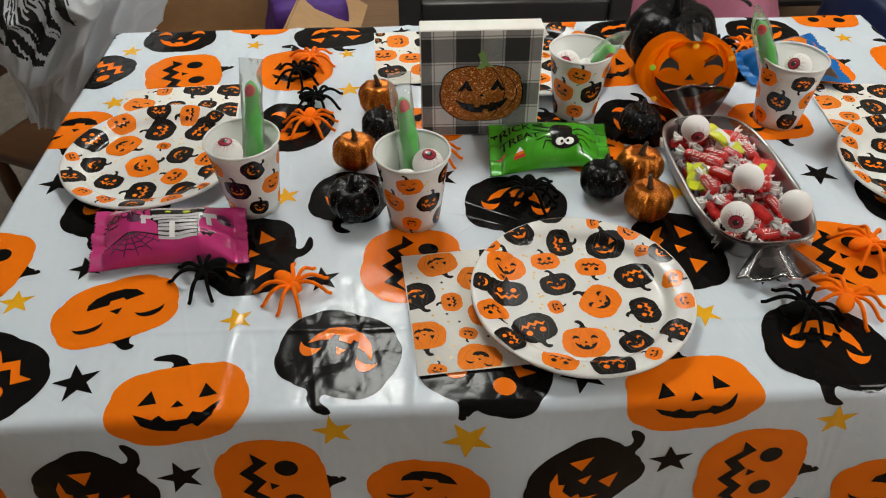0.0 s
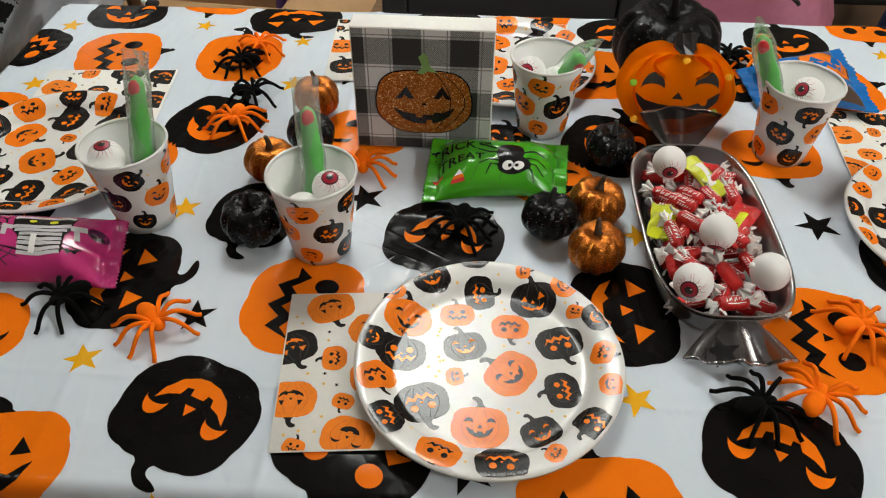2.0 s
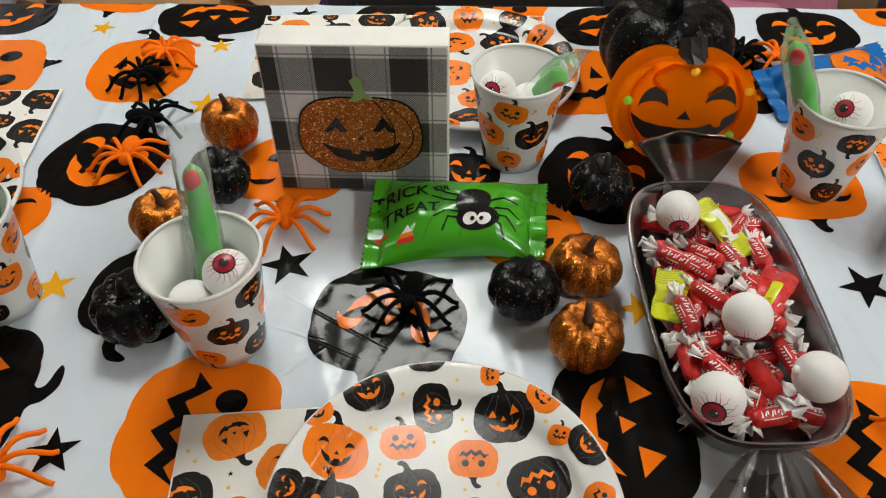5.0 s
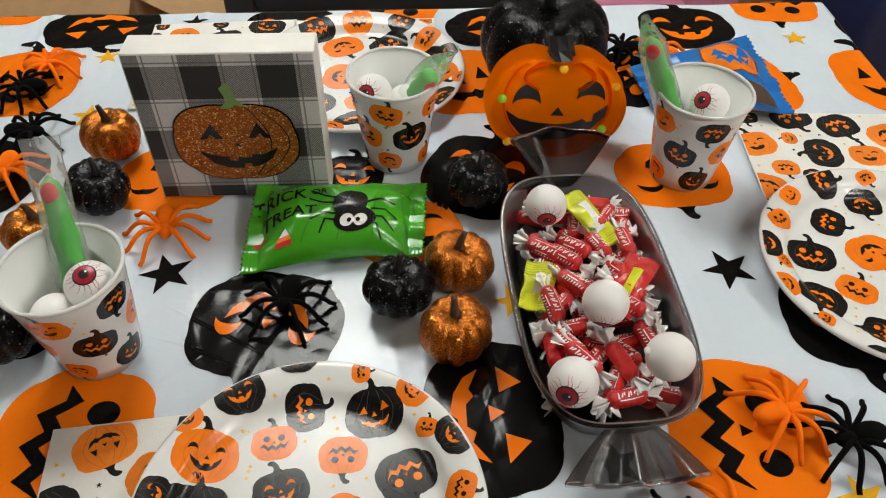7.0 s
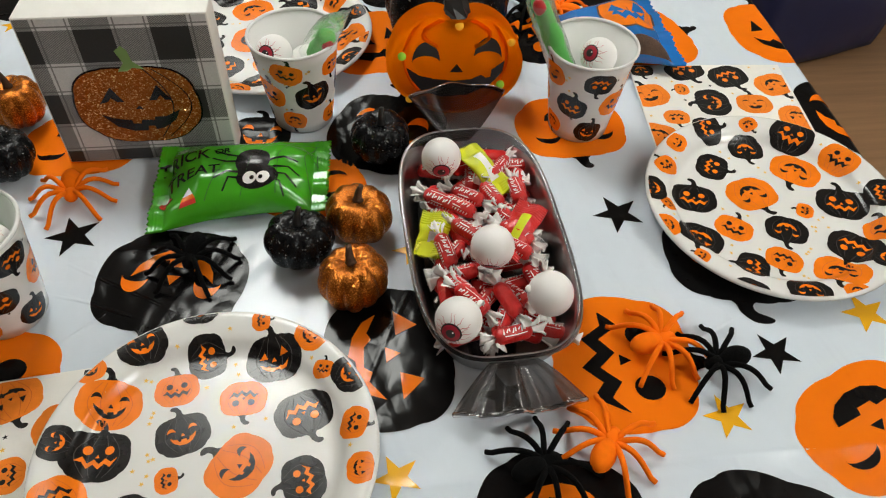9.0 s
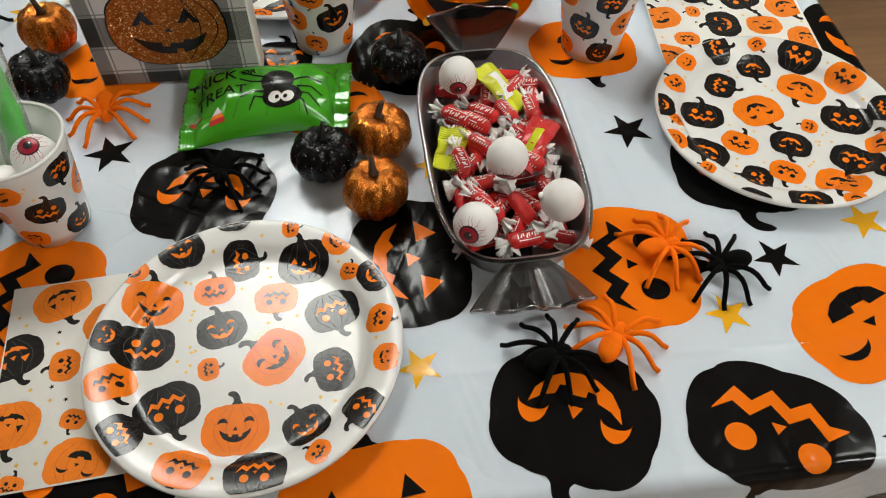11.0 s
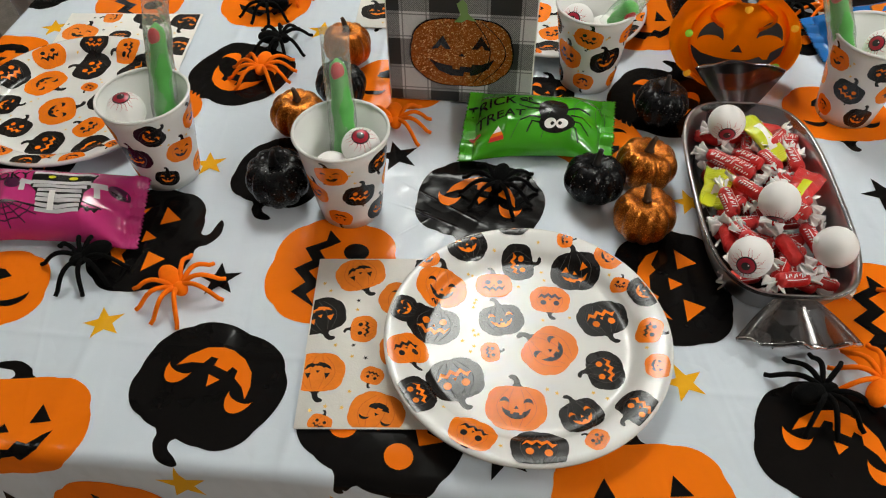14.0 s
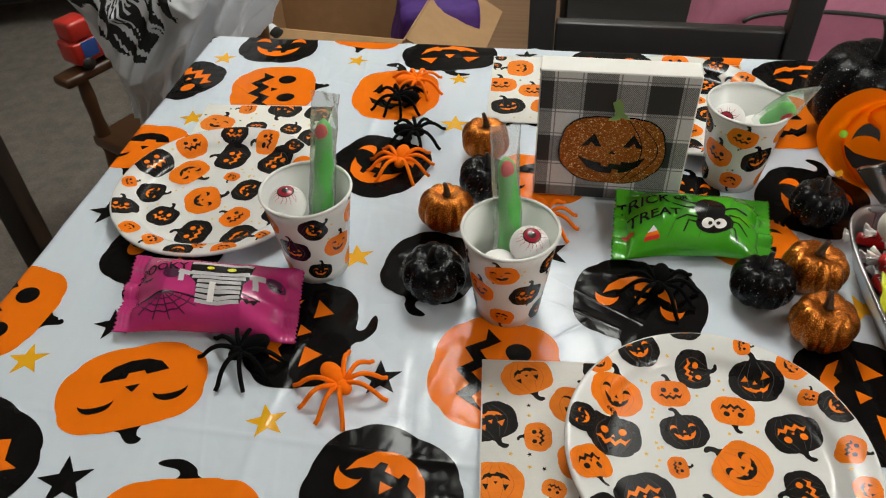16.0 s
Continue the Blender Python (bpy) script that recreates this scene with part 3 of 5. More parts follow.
WAVES = [(rs.uniform(25, 75), rs.uniform(0, math.pi), rs.uniform(0, 6.28), rs.uniform(0.10, 0.22)) for _ in range(14)]


def turned(s, lo, hi):
    """How far a cloth coordinate runs along the top and how far it hangs down past a rounded edge."""
    ex = np.where(s > (lo + hi) / 2, s - (hi - RADIUS), (lo + RADIUS) - s)
    a = np.clip(ex / RADIUS, 0, math.pi / 2)
    hang = RADIUS * (1 - np.cos(a)) + np.clip(ex - RADIUS * math.pi / 2, 0, None)
    flat = RADIUS * np.sin(a)
    along = np.where(ex <= 0, s, np.where(s > (lo + hi) / 2, hi - RADIUS + flat, lo + RADIUS - flat))
    return along, hang


def cloth_raw(u, v):
    x, hx = turned(u, X0, X1)
    y, hy = turned(v, Y0, Y1)
    z = TOP - np.hypot(hx, hy)
    w = np.zeros_like(u)
    for f, a, p, k in WAVES:
        w = w + k * 0.001 * np.sin(f * (u * math.cos(a) + v * math.sin(a)) + p)
    w = w - 0.0008
    for c, k in ((-0.052, 0.0019), (-0.236, 0.0016), (0.42, 0.0009)):
        w = w + k / (1 + ((u - c - 0.004 * np.sin(9 * v)) / 0.0055) ** 2)
    for c, k in ((0.098, 0.0011), (0.33, 0.0006), (0.60, 0.0008)):
        w = w + k / (1 + ((v - c - 0.020 * np.clip(-u, 0, 1) ** 0.7) / 0.0030) ** 2)
    ripple = np.exp(-((u - 0.118) / 0.045) ** 2 - ((v - 0.268) / 0.030) ** 2)
    w = w + 0.00010 * ripple * np.sin(v * 300 + 120 * u + 3 * np.sin(u * 40)) + 0.0006 * ripple
    sway = 0.010 * np.sin(17 * u + 0.6) + 0.006 * np.sin(31 * u)
    y = np.where(v < 0.3, y - hy * (0.10 + 0 * u) - np.clip(hy * 6, 0, 1) * sway, y)
    y = np.where(v > 0.5, y + hy * 0.1, y)
    x = np.where(u < 0, x - hx * 0.1, x + hx * 0.1)
    return np.stack([x, y, z + w], -1)


def cloth(u, v, off):
    u, v = np.asarray(u, float), np.asarray(v, float)
    p, e = cloth_raw(u, v), 1e-4
    n = np.cross(cloth_raw(u + e, v) - p, cloth_raw(u, v + e) - p)
    return p + off * n / np.linalg.norm(n, axis=-1, keepdims=True)


def fine(lo, hi, marks):
    g = list(np.arange(lo - 0.26, hi + 0.2601, 0.008))
    for m in (lo, hi, *marks):
        g += list(np.arange(m - 0.02, m + 0.02, 0.0016))
    g = np.sort(np.array(g))
    return g[np.concatenate([[True], np.diff(g) > 0.0009])]


gu, gv = fine(X0, X1, (-0.052, -0.236, 0.42)), fine(Y0, Y1, (0.098, 0.232, 0.268, 0.304))
uu, vv = np.meshgrid(gu, gv, indexing="ij")
cv = cloth(uu.ravel(), vv.ravel(), 0.0)
nu, nv = len(gu), len(gv)
cf = [(i * nv + j, (i + 1) * nv + j, (i + 1) * nv + j + 1, i * nv + j + 1) for i in range(nu - 1) for j in range(nv - 1)]
tablecloth = mesh("tablecloth", cv, cf, WHITE)
tagged(tablecloth, "glossy white plastic tablecloth printed with orange and black pumpkins", "tablecloth")

# repeat of the print along the cloth, and its motifs (kind, x, y, width, height, turn)
STEP = (0.4785, -0.0145)
PRINT_NEAR = [
    ("A", -0.270, 0.021, 0.131, 0.094, 8), ("B", -0.358, 0.140, 0.128, 0.096, -158), ("M", -0.125, 0.072, 0.122, 0.110, 158),
    ("E", 0.016, 0.046, 0.130, 0.102, 155), ("D", -0.050, 0.196, 0.124, 0.116, -96), ("F", -0.229, 0.219, 0.130, 0.104, -88),
    ("F", -0.364, -0.090, 0.112, 0.124, -48), ("D", -0.192, -0.097, 0.142, 0.114, -88), ("B", -0.042, -0.116, 0.124, 0.092, 180),
    ("C", -0.30, -0.205, 0.125, 0.11, 20), ("A", -0.12, -0.21, 0.125, 0.10, -10),
]
PRINT_FAR = [
    ("M", 0.075, 0.293, 0.124, 0.114, 168), ("F", -0.125, 0.318, 0.098, 0.104, 165), ("B", 0.190, 0.392, 0.100, 0.080, 10),
    ("C", -0.214, 0.481, 0.116, 0.122, -22), ("B", -0.030, 0.472, 0.112, 0.098, 182), ("A", -0.224, 0.640, 0.116, 0.130, 4),
    ("D", -0.390, 0.635, 0.126, 0.120, -76), ("E", -0.041, 0.634, 0.092, 0.106, 150), ("F", -0.168, 0.750, 0.136, 0.092, -172),
    ("C", -0.422, 0.755, 0.116, 0.098, 2), ("D", -0.296, 0.803, 0.11, 0.09, 172), ("C", -0.339, 0.486, 0.06, 0.06, -8),
]
GOLD_STARS = [(-0.128, -0.019, 0.042, 8), (-0.003, -0.037, 0.052, 30), (-0.491, 0.713, 0.036, 5), (-0.297, 0.725, 0.032, -10), (-0.475, 0.556, 0.036, 20),
              (-0.137, 0.574, 0.040, 4), (-0.146, 0.685, 0.030, 12), (-0.203, 0.324, 0.036, 15), (-0.231, 0.120, 0.036, 22), (-0.466, 0.157, 0.038, 12), (0.160, 0.222, 0.042, 10)]
BLACK_STARS = [(-0.370, 0.048, 0.046, 18), (-0.278, -0.073, 0.046, 10), (-0.492, 0.365, 0.048, 20), (-0.408, 0.207, 0.040, 24), (-0.148, 0.176, 0.040, 10), (-0.060, 0.758, 0.034, 0)]
for kind, x, y, w, h, a in PRINT_NEAR + PRINT_FAR:
    for k in range(-1, 4):
        px, py = x + k * STEP[0], y + k * STEP[1]
        if X0 - 0.12 < px < X1 + 0.12:
            edge = (0.2 < py < 0.36 and 0 < px < 0.2) or py < 0.09 or py > Y1 - 0.09 or px < X0 + 0.09 or px > X1 - 0.09
            vs, fs, idx = printed(place(pumpkin_print(kind, curl={"A": 0.07, "F": 0.07, "C": 0.05, "M": 0.05, "D": -0.08, "E": -0.08, "B": -0.04}.get(kind, 0.0)), px, py, w, h, a), cloth, 0.0028 if edge else 0.0055, 0.00022)
            mesh("printed_pumpkin", vs, fs, [INK_ORANGE, INK_BLACK], tablecloth, idx=idx)
for stars, ink in ((GOLD_STARS, INK_GOLD), (BLACK_STARS, INK_BLACK)):
    for x, y, w, a in stars:
        for k in range(-1, 4):
            px, py = x + k * STEP[0], y + k * STEP[1]
            if X0 - 0.1 < px < X1 + 0.1:
                vs, fs, idx = printed(place(star_print(), px, py, w, w, a), cloth, 0.003, 0.00022)
                mesh("printed_star", vs, fs, ink, tablecloth, idx=idx)


# ---- paper plates ----
PLATE_PROFILE = [(0.0, 0.0022), (0.02, 0.0022), (0.04, 0.0022), (0.06, 0.0022), (0.078, 0.0022), (0.082, 0.0024), (0.0855, 0.0034), (0.0885, 0.0056), (0.0910, 0.0086), (0.0935, 0.0108),
                 (0.097, 0.0122), (0.101, 0.0134), (0.105, 0.0144), (0.109, 0.0152), (0.112, 0.0155), (0.1138, 0.0150), (0.1146, 0.0138), (0.1146, 0.0122),
                 (0.1135, 0.0128), (0.109, 0.0142), (0.097, 0.0110), (0.0925, 0.0085), (0.0895, 0.0046), (0.086, 0.0016), (0.078, 0.0008), (0.0, 0.0008)]
pr, pz = np.array(PLATE_PROFILE[:15]).T


def plate_surface(u, v, off):
    r = np.hypot(u, v)
    k = np.minimum(1, 0.1122 / np.maximum(r, 1e-6))
    return np.stack([u * k, v * k, np.interp(r * k, pr, pz) + off], -1)


PLATE_INNER = [("H", -0.073, 0.046, 0.043, 0), ("E", -0.009, 0.080, 0.034, -80), ("F", 0.040, 0.074, 0.042, 5), ("E", 0.062, 0.028, 0.042, 200), ("D", 0.019, 0.044, 0.034, 180),
               ("D", -0.029, 0.056, 0.032, 6), ("C", -0.021, 0.020, 0.038, 15), ("H", 0.019, -0.007, 0.048, 55), ("E", 0.062, -0.022, 0.036, 100), ("D", -0.028, -0.013, 0.019, -80),
               ("E", -0.076, 0.009, 0.044, -4), ("E", -0.054, -0.041, 0.046, 200), ("H", -0.006, -0.061, 0.047, 0), ("C", 0.043, -0.064, 0.034, 30)]
PLATE_RIM = [("C", -0.055, 0.090, 0.036, 20), ("D", 0.031, 0.103, 0.017, -90), ("A", 0.068, 0.086, 0.026, -60), ("D", 0.077, 0.058, 0.016, -20), ("C", 0.096, 0.050, 0.030, -60), ("D", 0.098, 0.012, 0.024, -110),
             ("D", -0.094, -0.022, 0.034, 210), ("A", 0.101, -0.022, 0.023, -90), ("E", 0.084, -0.060, 0.034, 130), ("D", 0.052, -0.088, 0.019, 60), ("E", 0.011, -0.098, 0.042, 178),
             ("D", -0.037, -0.090, 0.036, 160), ("E", -0.081, -0.063, 0.033, 120), ("C", -0.101, 0.016, 0.026, 80), ("H", -0.088, 0.070, 0.022, 30), ("C", -0.016, 0.117, 0.030, 0)]


def paper_plate():
    r = root("paper_plate", pose(0, 0, 0), "round white paper plate printed with orange and black pumpkins", "plate", "place settings")
    vs, fs = lathe(PLATE_PROFILE, 128, lambda a, i: 1)
    mesh("dish", vs, fs, PAPER, r)
    inks = [P_ORANGE, P_BLACK, P_RIB_O, P_RIB_K, P_GOLD]
    for i, (kind, x, y, w, a) in enumerate(PLATE_INNER + PLATE_RIM):
        motif("printed_pumpkin", [(p, c, l + 0.12 * i) for p, c, l in place(pumpkin_print(kind, True), x, y, w, w * 0.86, a)], plate_surface, 0.0013, 0.00010, inks, r)
    rr = np.random.RandomState(3)
    n, stars = 0, []
    while n < 26:
        x, y = rr.uniform(-0.1, 0.1, 2)
        if math.hypot(x, y) < 0.105 and all(math.hypot(x - q[1], y - q[2]) > q[3] * 0.62 for q in PLATE_INNER + PLATE_RIM):
            stars += [(p, 4, l) for p, c, l in place(star_print(), x, y, 0.0042, 0.0042, rr.uniform(0, 70))]
            n += 1
    motif("star_print", stars, plate_surface, 0.0028, 0.00007, inks, r, label="scattered tiny gold stars", kind="stuff")
    return r


plate = paper_plate()
plate.matrix_basis = pose(0.123, 0.129, TOP + 0.0042)
for x, y, z, tx, ty, a in ((-0.3755, 0.400, 0.0042, 0, 0, 242), (0.6025, 0.325, 0.0042, 0, 0, 141), (0.143, 0.628, 0.0042, 0, 0, 205)):
    copy_thing(plate, pose(x, y, TOP + z, tx, ty, a))


# ---- napkins ----
def paper_napkin(x, y, turn, seed, side=0.167):
    r = root("paper_napkin", pose(x, y, TOP + 0.0014, 0, 0, turn), "folded white paper napkin printed with small pumpkins", "napkin", "place settings")
    h = side / 2
    for i in range(3):
        o = 0.0006 * (1 - i)
        bm = box(-h + o, h - o * 2, -h + o, h - o, 0.0008 * i - 0.0006, 0.0008 * i + 0.00012, 0.0002, 1)
        part("ply", bm, TISSUE, r)
    rr = np.random.RandomState(seed)
    done, stars = [], []
    inks = [N_ORANGE, N_BLACK, P_RIB_O, P_RIB_K, P_GOLD]
    flat = lambda u, v, off: np.stack([np.clip(u, -h + 0.0006, h - 0.0016), np.clip(v, -h + 0.0006, h - 0.0008), 0 * u + 0.00172 + off], -1)
    for w, tries in ((0.044, 60), (0.038, 260), (0.027, 240), (0.019, 120)):
        for _ in range(tries):
            x, y = rr.uniform(-h, h, 2)
            if all(math.hypot(x - a, y - b) > (w + c) * 0.53 for a, b, c in done) and max(abs(x), abs(y)) < h - w * 0.12:
                done.append((x, y, w))
                motif("printed_pumpkin", place(pumpkin_print("ABCDEFDEH"[rr.randint(9)], True), x, y, w, w * 0.86, rr.choice([0, 15, -20, 160, 180, 200, 90])), flat, 0.006, 0.00006, inks, r, smooth=False)
    for _ in range(200):
        x, y = rr.uniform(-h + 0.004, h - 0.004, 2)
        if all(math.hypot(x - a, y - b) > c * 0.58 + 0.002 for a, b, c in done):
            done.append((x, y, 0.012))
            stars += [(p, rr.choice([1, 4, 4]), l) for p, c, l in place(star_print(), x, y, 0.0045, 0.0045, rr.uniform(0, 70))]
    if stars:
        motif("star_print", stars, flat, 0.02, 0.00006, inks, r, smooth=False, label="scattered tiny gold and black stars", kind="stuff")


paper_napkin(0.028, 0.128, 5, 11)
paper_napkin(-0.374, 0.506, 4, 12)
paper_napkin(0.612, 0.462, -4, 13)
paper_napkin(-0.018, 0.668, 2, 14)
paper_napkin(0.145, 0.668, 0, 15)


# ---- paper cups ----
CUP_H, CUP_B, CUP_R = 0.094, 0.0292, 0.0415


def cup_surface(u, v, off):
    r = CUP_B + (CUP_R - CUP_B) * v / CUP_H + off
    a = u / 0.036
    return np.stack([r * np.cos(a), r * np.sin(a), v], -1)


def paper_cup():
    r = root("paper_cup", pose(0, 0, 0), "white paper cup printed with small orange and black pumpkins", "cup", "place settings")
    prof = [(0.0, 0.006), (CUP_B - 0.001, 0.006), (CUP_B - 0.0006, 0.0), (CUP_B, 0.0)]
    prof += [(CUP_B + (CUP_R - CUP_B) * i / 8, CUP_H * i / 8) for i in range(1, 9)]
    prof += [(CUP_R - 0.0005, CUP_H), (CUP_B, 0.008), (0.0, 0.008)]
    vs, fs = lathe(prof, 96)
    mesh("cup_wall", vs, fs, PAPER, r)
    ring = [(CUP_R + 0.0001 + 0.0016 * math.cos(2 * math.pi * i / 10), CUP_H + 0.0002 + 0.0016 * math.sin(2 * math.pi * i / 10)) for i in range(11)]
    vs, fs = lathe(ring, 96)
    mesh("rim", vs, fs, PAPER, r, "rolled white rim")
    rr = np.random.RandomState(21)
    kinds, stars = "AEDGBCDFHEAC", []
    inks = [P_ORANGE, P_BLACK, P_RIB_O, P_RIB_K, P_GOLD]
    for row, v in enumerate((0.0165, 0.0455, 0.075)):
        for i in range(5):
            w = (0.030, 0.034, 0.029)[row] * rr.uniform(0.86, 1.08)
            u = 0.2262 * (i + 0.5 * (row % 2)) / 5 - 0.113
            vv = min(v + rr.uniform(-0.002, 0.002), CUP_H - 0.004 - w * 0.5)
            motif("printed_pumpkin", place(pumpkin_print(kinds[(i * 5 + row * 3) % 12], True), u, vv, w, w * 0.84, rr.choice([0, 12, -15, 0, 170, -60])), cup_surface, 0.0022, 0.00007, inks, r)
    for _ in range(36):
        stars += [(p, rr.choice([1, 4, 4]), 1) for p, c, l in place(star_print(), rr.uniform(-0.11, 0.11), rr.choice([0.031, 0.061, 0.077]) + rr.uniform(-0.003, 0.003), 0.0038, 0.0038, rr.uniform(0, 70))]
    motif("star_print", stars, cup_surface, 0.0022, 0.00005, inks, r, label="scattered tiny gold and black stars", kind="stuff")
    return r


cup = paper_cup()
CUPS = [(-0.047, 0.275, -60), (-0.238, 0.309, 40), (0.182, 0.499, 150), (0.456, 0.462, 235)]
cup.matrix_basis = pose(CUPS[0][0], CUPS[0][1], TOP + 0.0006, 0, 0, CUPS[0][2])
for x, y, a in CUPS[1:]:
    copy_thing(cup, pose(x, y, TOP + 0.0006, 0, 0, a))


# ---- toy eyeballs ----
def sphere_surface(rad):
    def f(u, v, off):
        a, th = np.arctan2(v, u), np.hypot(u, v)
        r = rad + off
        return np.stack([r * np.sin(th) * np.cos(a), r * np.sin(th) * np.sin(a), r * np.cos(th)], -1)
    return f


def toy_eyeball(rad=0.0172):
    r = root("toy_eyeball", pose(0, 0, 0), "white plastic toy eyeball with a red iris and veins", "eyeball", "toy eyeballs")
    part("ball", ball(rad, rad, rad, u=40, v=28), BALL, r)
    part("nub", ball(0.0036, 0.0026, 0.003, (0, 0, -rad), 10, 8), BALL, r)
    f = sphere_surface(rad)
    for name, a, layer, mat in (("iris_edge", 0.47, 1, SHELL_BLACK), ("iris", 0.40, 2, IRIS), ("pupil", 0.20, 3, SHELL_BLACK)):
        vs, fs, idx = printed([(disc(0, 0, a, a, 32), 0, layer)], f, 0.06, 0.0001)
        mesh(name, vs, fs, mat, r)
    # highlight on the pupil, painted as a white dot
    vs, fs, idx = printed([(disc(0.09, 0.09, 0.04, 0.04, 14), 0, 4)], f, 0.06, 0.0001)
    mesh("painted_glint", vs, fs, BALL, r)
    rr = np.random.RandomState(8)
    polys = []
    for i in range(17):
        a, th, w = 2 * math.pi * i / 17 + rr.uniform(-0.1, 0.1), 0.47, 0.035
        left, right = [], []
        for s in range(6):
            c, q = math.cos(a), math.sin(a)
            left.append((th * c - w * q / 2, th * q + w * c / 2))
            right.append((th * c + w * q / 2, th * q - w * c / 2))
            th += rr.uniform(0.06, 0.11)
            a += rr.uniform(-0.12, 0.12)
            w *= 0.82
        polys.append((left + right[::-1], 0, 1))
    vs, fs, idx = printed(polys, f, 0.08, 0.0001)
    mesh("vein_print", vs, fs, VEIN, r, "thin red veins")
    return r


def facing(at, direction):
    return Matrix.Translation(at) @ Vector(direction).to_track_quat("Z", "Y").to_matrix().to_4x4()


eyeball = toy_eyeball()
EYES = [((-0.030, 0.272, 0.829), (0.10, -0.25, 0.95)), ((-0.055, 0.258, 0.812), (0.3, 0.6, -0.5)), ((-0.255, 0.302, 0.831), (0.05, -0.08, 1.0)),
        ((0.163, 0.493, 0.828), (-0.35, -0.75, 0.5)), ((0.192, 0.494, 0.815), (0.5, 0.6, -0.5)), ((0.464, 0.463, 0.830), (-0.70, -0.45, 0.55)),
        ((0.306, 0.369, 0.800), (-0.1, -1.0, -0.10)), ((0.334, 0.262, 0.802), (-0.2, -0.8, -0.58)), ((0.370, 0.214, 0.800), (0.95, -0.1, -0.3)), ((0.299, 0.196, 0.801), (-0.45, -0.85, 0.28))]
eyeball.matrix_basis = facing(*EYES[0])
for at, d in EYES[1:]:
    copy_thing(eyeball, facing(at, d))


# ---- witch fingers in clear sleeves ----
def bagged_finger(foot, tip, over, yaw, width=0.0124, taper=0.0):
    foot, tip = Vector(foot), Vector(tip)
    axis = (tip - foot).normalized()
    side = Vector((1, 0, 0)) - axis * axis.x
    side.normalize()
    turn = Matrix((side, axis.cross(side), axis)).transposed().to_4x4()
    r = root("toy_finger", Matrix.Translation(foot) @ turn @ pose(0, 0, 0, 0, 0, yaw), "green rubber witch finger with a red nail in a clear sleeve", "toy finger", "toy fingers")
    n, length = 26, (tip - foot).length
    pts, rad = [], []
    for i in range(n):
        s = i / (n - 1)
        bulge = 1 + 0.13 * math.exp(-((s - 0.30) / 0.05) ** 2) + 0.16 * math.exp(-((s - 0.62) / 0.06) ** 2)
        pts.append((0.002 * math.sin(3 * s), -0.003 * math.sin(2.5 * s), s * length))
        rad.append(0.0108 * bulge * (1 - 0.22 * s) * (math.sqrt(max(0.02, 1 - ((s - 0.90) / 0.10) ** 2)) if s > 0.90 else 1))
    mesh("finger", *tube(pts, rad, 18, 0.85), FINGER, r)
    part("nail", ball(0.0062, 0.0036, 0.0084, (0.001, -0.0078, length - 0.0115), 16, 12), NAIL, r, "glossy red nail")
    rows, seg = 22, 28
    vs, fs = [], []
    rr = np.random.RandomState(4)
    for i in range(rows):
        s = i / (rows - 1)
        top = max(0.0, (s - 0.78) / 0.22)
        for j in range(seg):
            a = 2 * math.pi * j / seg
            wob = 1 + 0.12 * noise.noise(Vector((math.cos(a) * 1.5, math.sin(a) * 1.5, s * 9)))
            vs.append((width * (1.02 + 0.05 * top) * (1 - taper * top) * math.cos(a) * wob, (width * 0.88 * (1 - top) + 0.0011) * math.sin(a) * wob + 0.0014 * math.sin(9 * a + 5 * s) * top, -0.004 + s * (length + over)))
    for i in range(rows - 1):
        for j in range(seg):
            k = (j + 1) % seg
            fs.append((i * seg + j, i * seg + k, (i + 1) * seg + k, (i + 1) * seg + j))
    mesh("sleeve", vs, fs, FILM, r, "crinkled clear plastic sleeve").visible_shadow = False
    return r


bagged_finger((-0.046, 0.270, 0.785), (-0.057, 0.328, 0.881), 0.031, 8)
bagged_finger((-0.234, 0.318, 0.785), (-0.225, 0.352, 0.894), 0.028, -6)
bagged_finger((0.184, 0.503, 0.800), (0.215, 0.478, 0.860), 0.030, 30)
bagged_finger((0.445, 0.462, 0.786), (0.399, 0.474, 0.892), 0.024, -20, taper=0.8)


# ---- small glitter pumpkins ----
def glitter_pumpkin(name, rad, height, mat, stem_mat, label, seed, lobes=10, stem_h=0.009, stem_r=0.0026, bend=0.004):
    r = root(name, pose(0, 0, 0), label, "pumpkin", "glitter pumpkins")
    prof = []
    n = 18
    for i in range(n + 1):
        a = -math.pi / 2 + math.pi * i / n
        prof.append((rad * max(0.0, math.cos(a)) ** 0.75, height / 2 + height / 2 * math.sin(a) * (1 - 0.16 * max(0, math.sin(a)) ** 6 * (1 - max(0.0, math.cos(a))) * 2)))
    rr = np.random.RandomState(seed)
    ph = rr.uniform(0, 6)
    vs, fs = lathe(prof, 80, lambda a, i: 1 - 0.17 * (1 - abs(math.sin((a + ph) * lobes / 2)) ** 0.55) + 0.03 * math.sin(a * 2 + ph))
    vs = [(x, y, z + 0.0006 * math.sin(3 * math.atan2(y, x) + seed)) for x, y, z in vs]
    mesh("shell", vs, fs, mat, r)
    pts = [(bend * (s / 7) ** 2, 0.3 * bend * (s / 7), height * 0.86 + (stem_h + height * 0.14) * s / 7) for s in range(8)]
    mesh("stem", *tube(pts, [stem_r * (1.5 - 0.7 * s / 7) * (1 + 0.25 * (s == 0)) for s in range(8)], 10), stem_mat, r, "short curved stem")
    return r


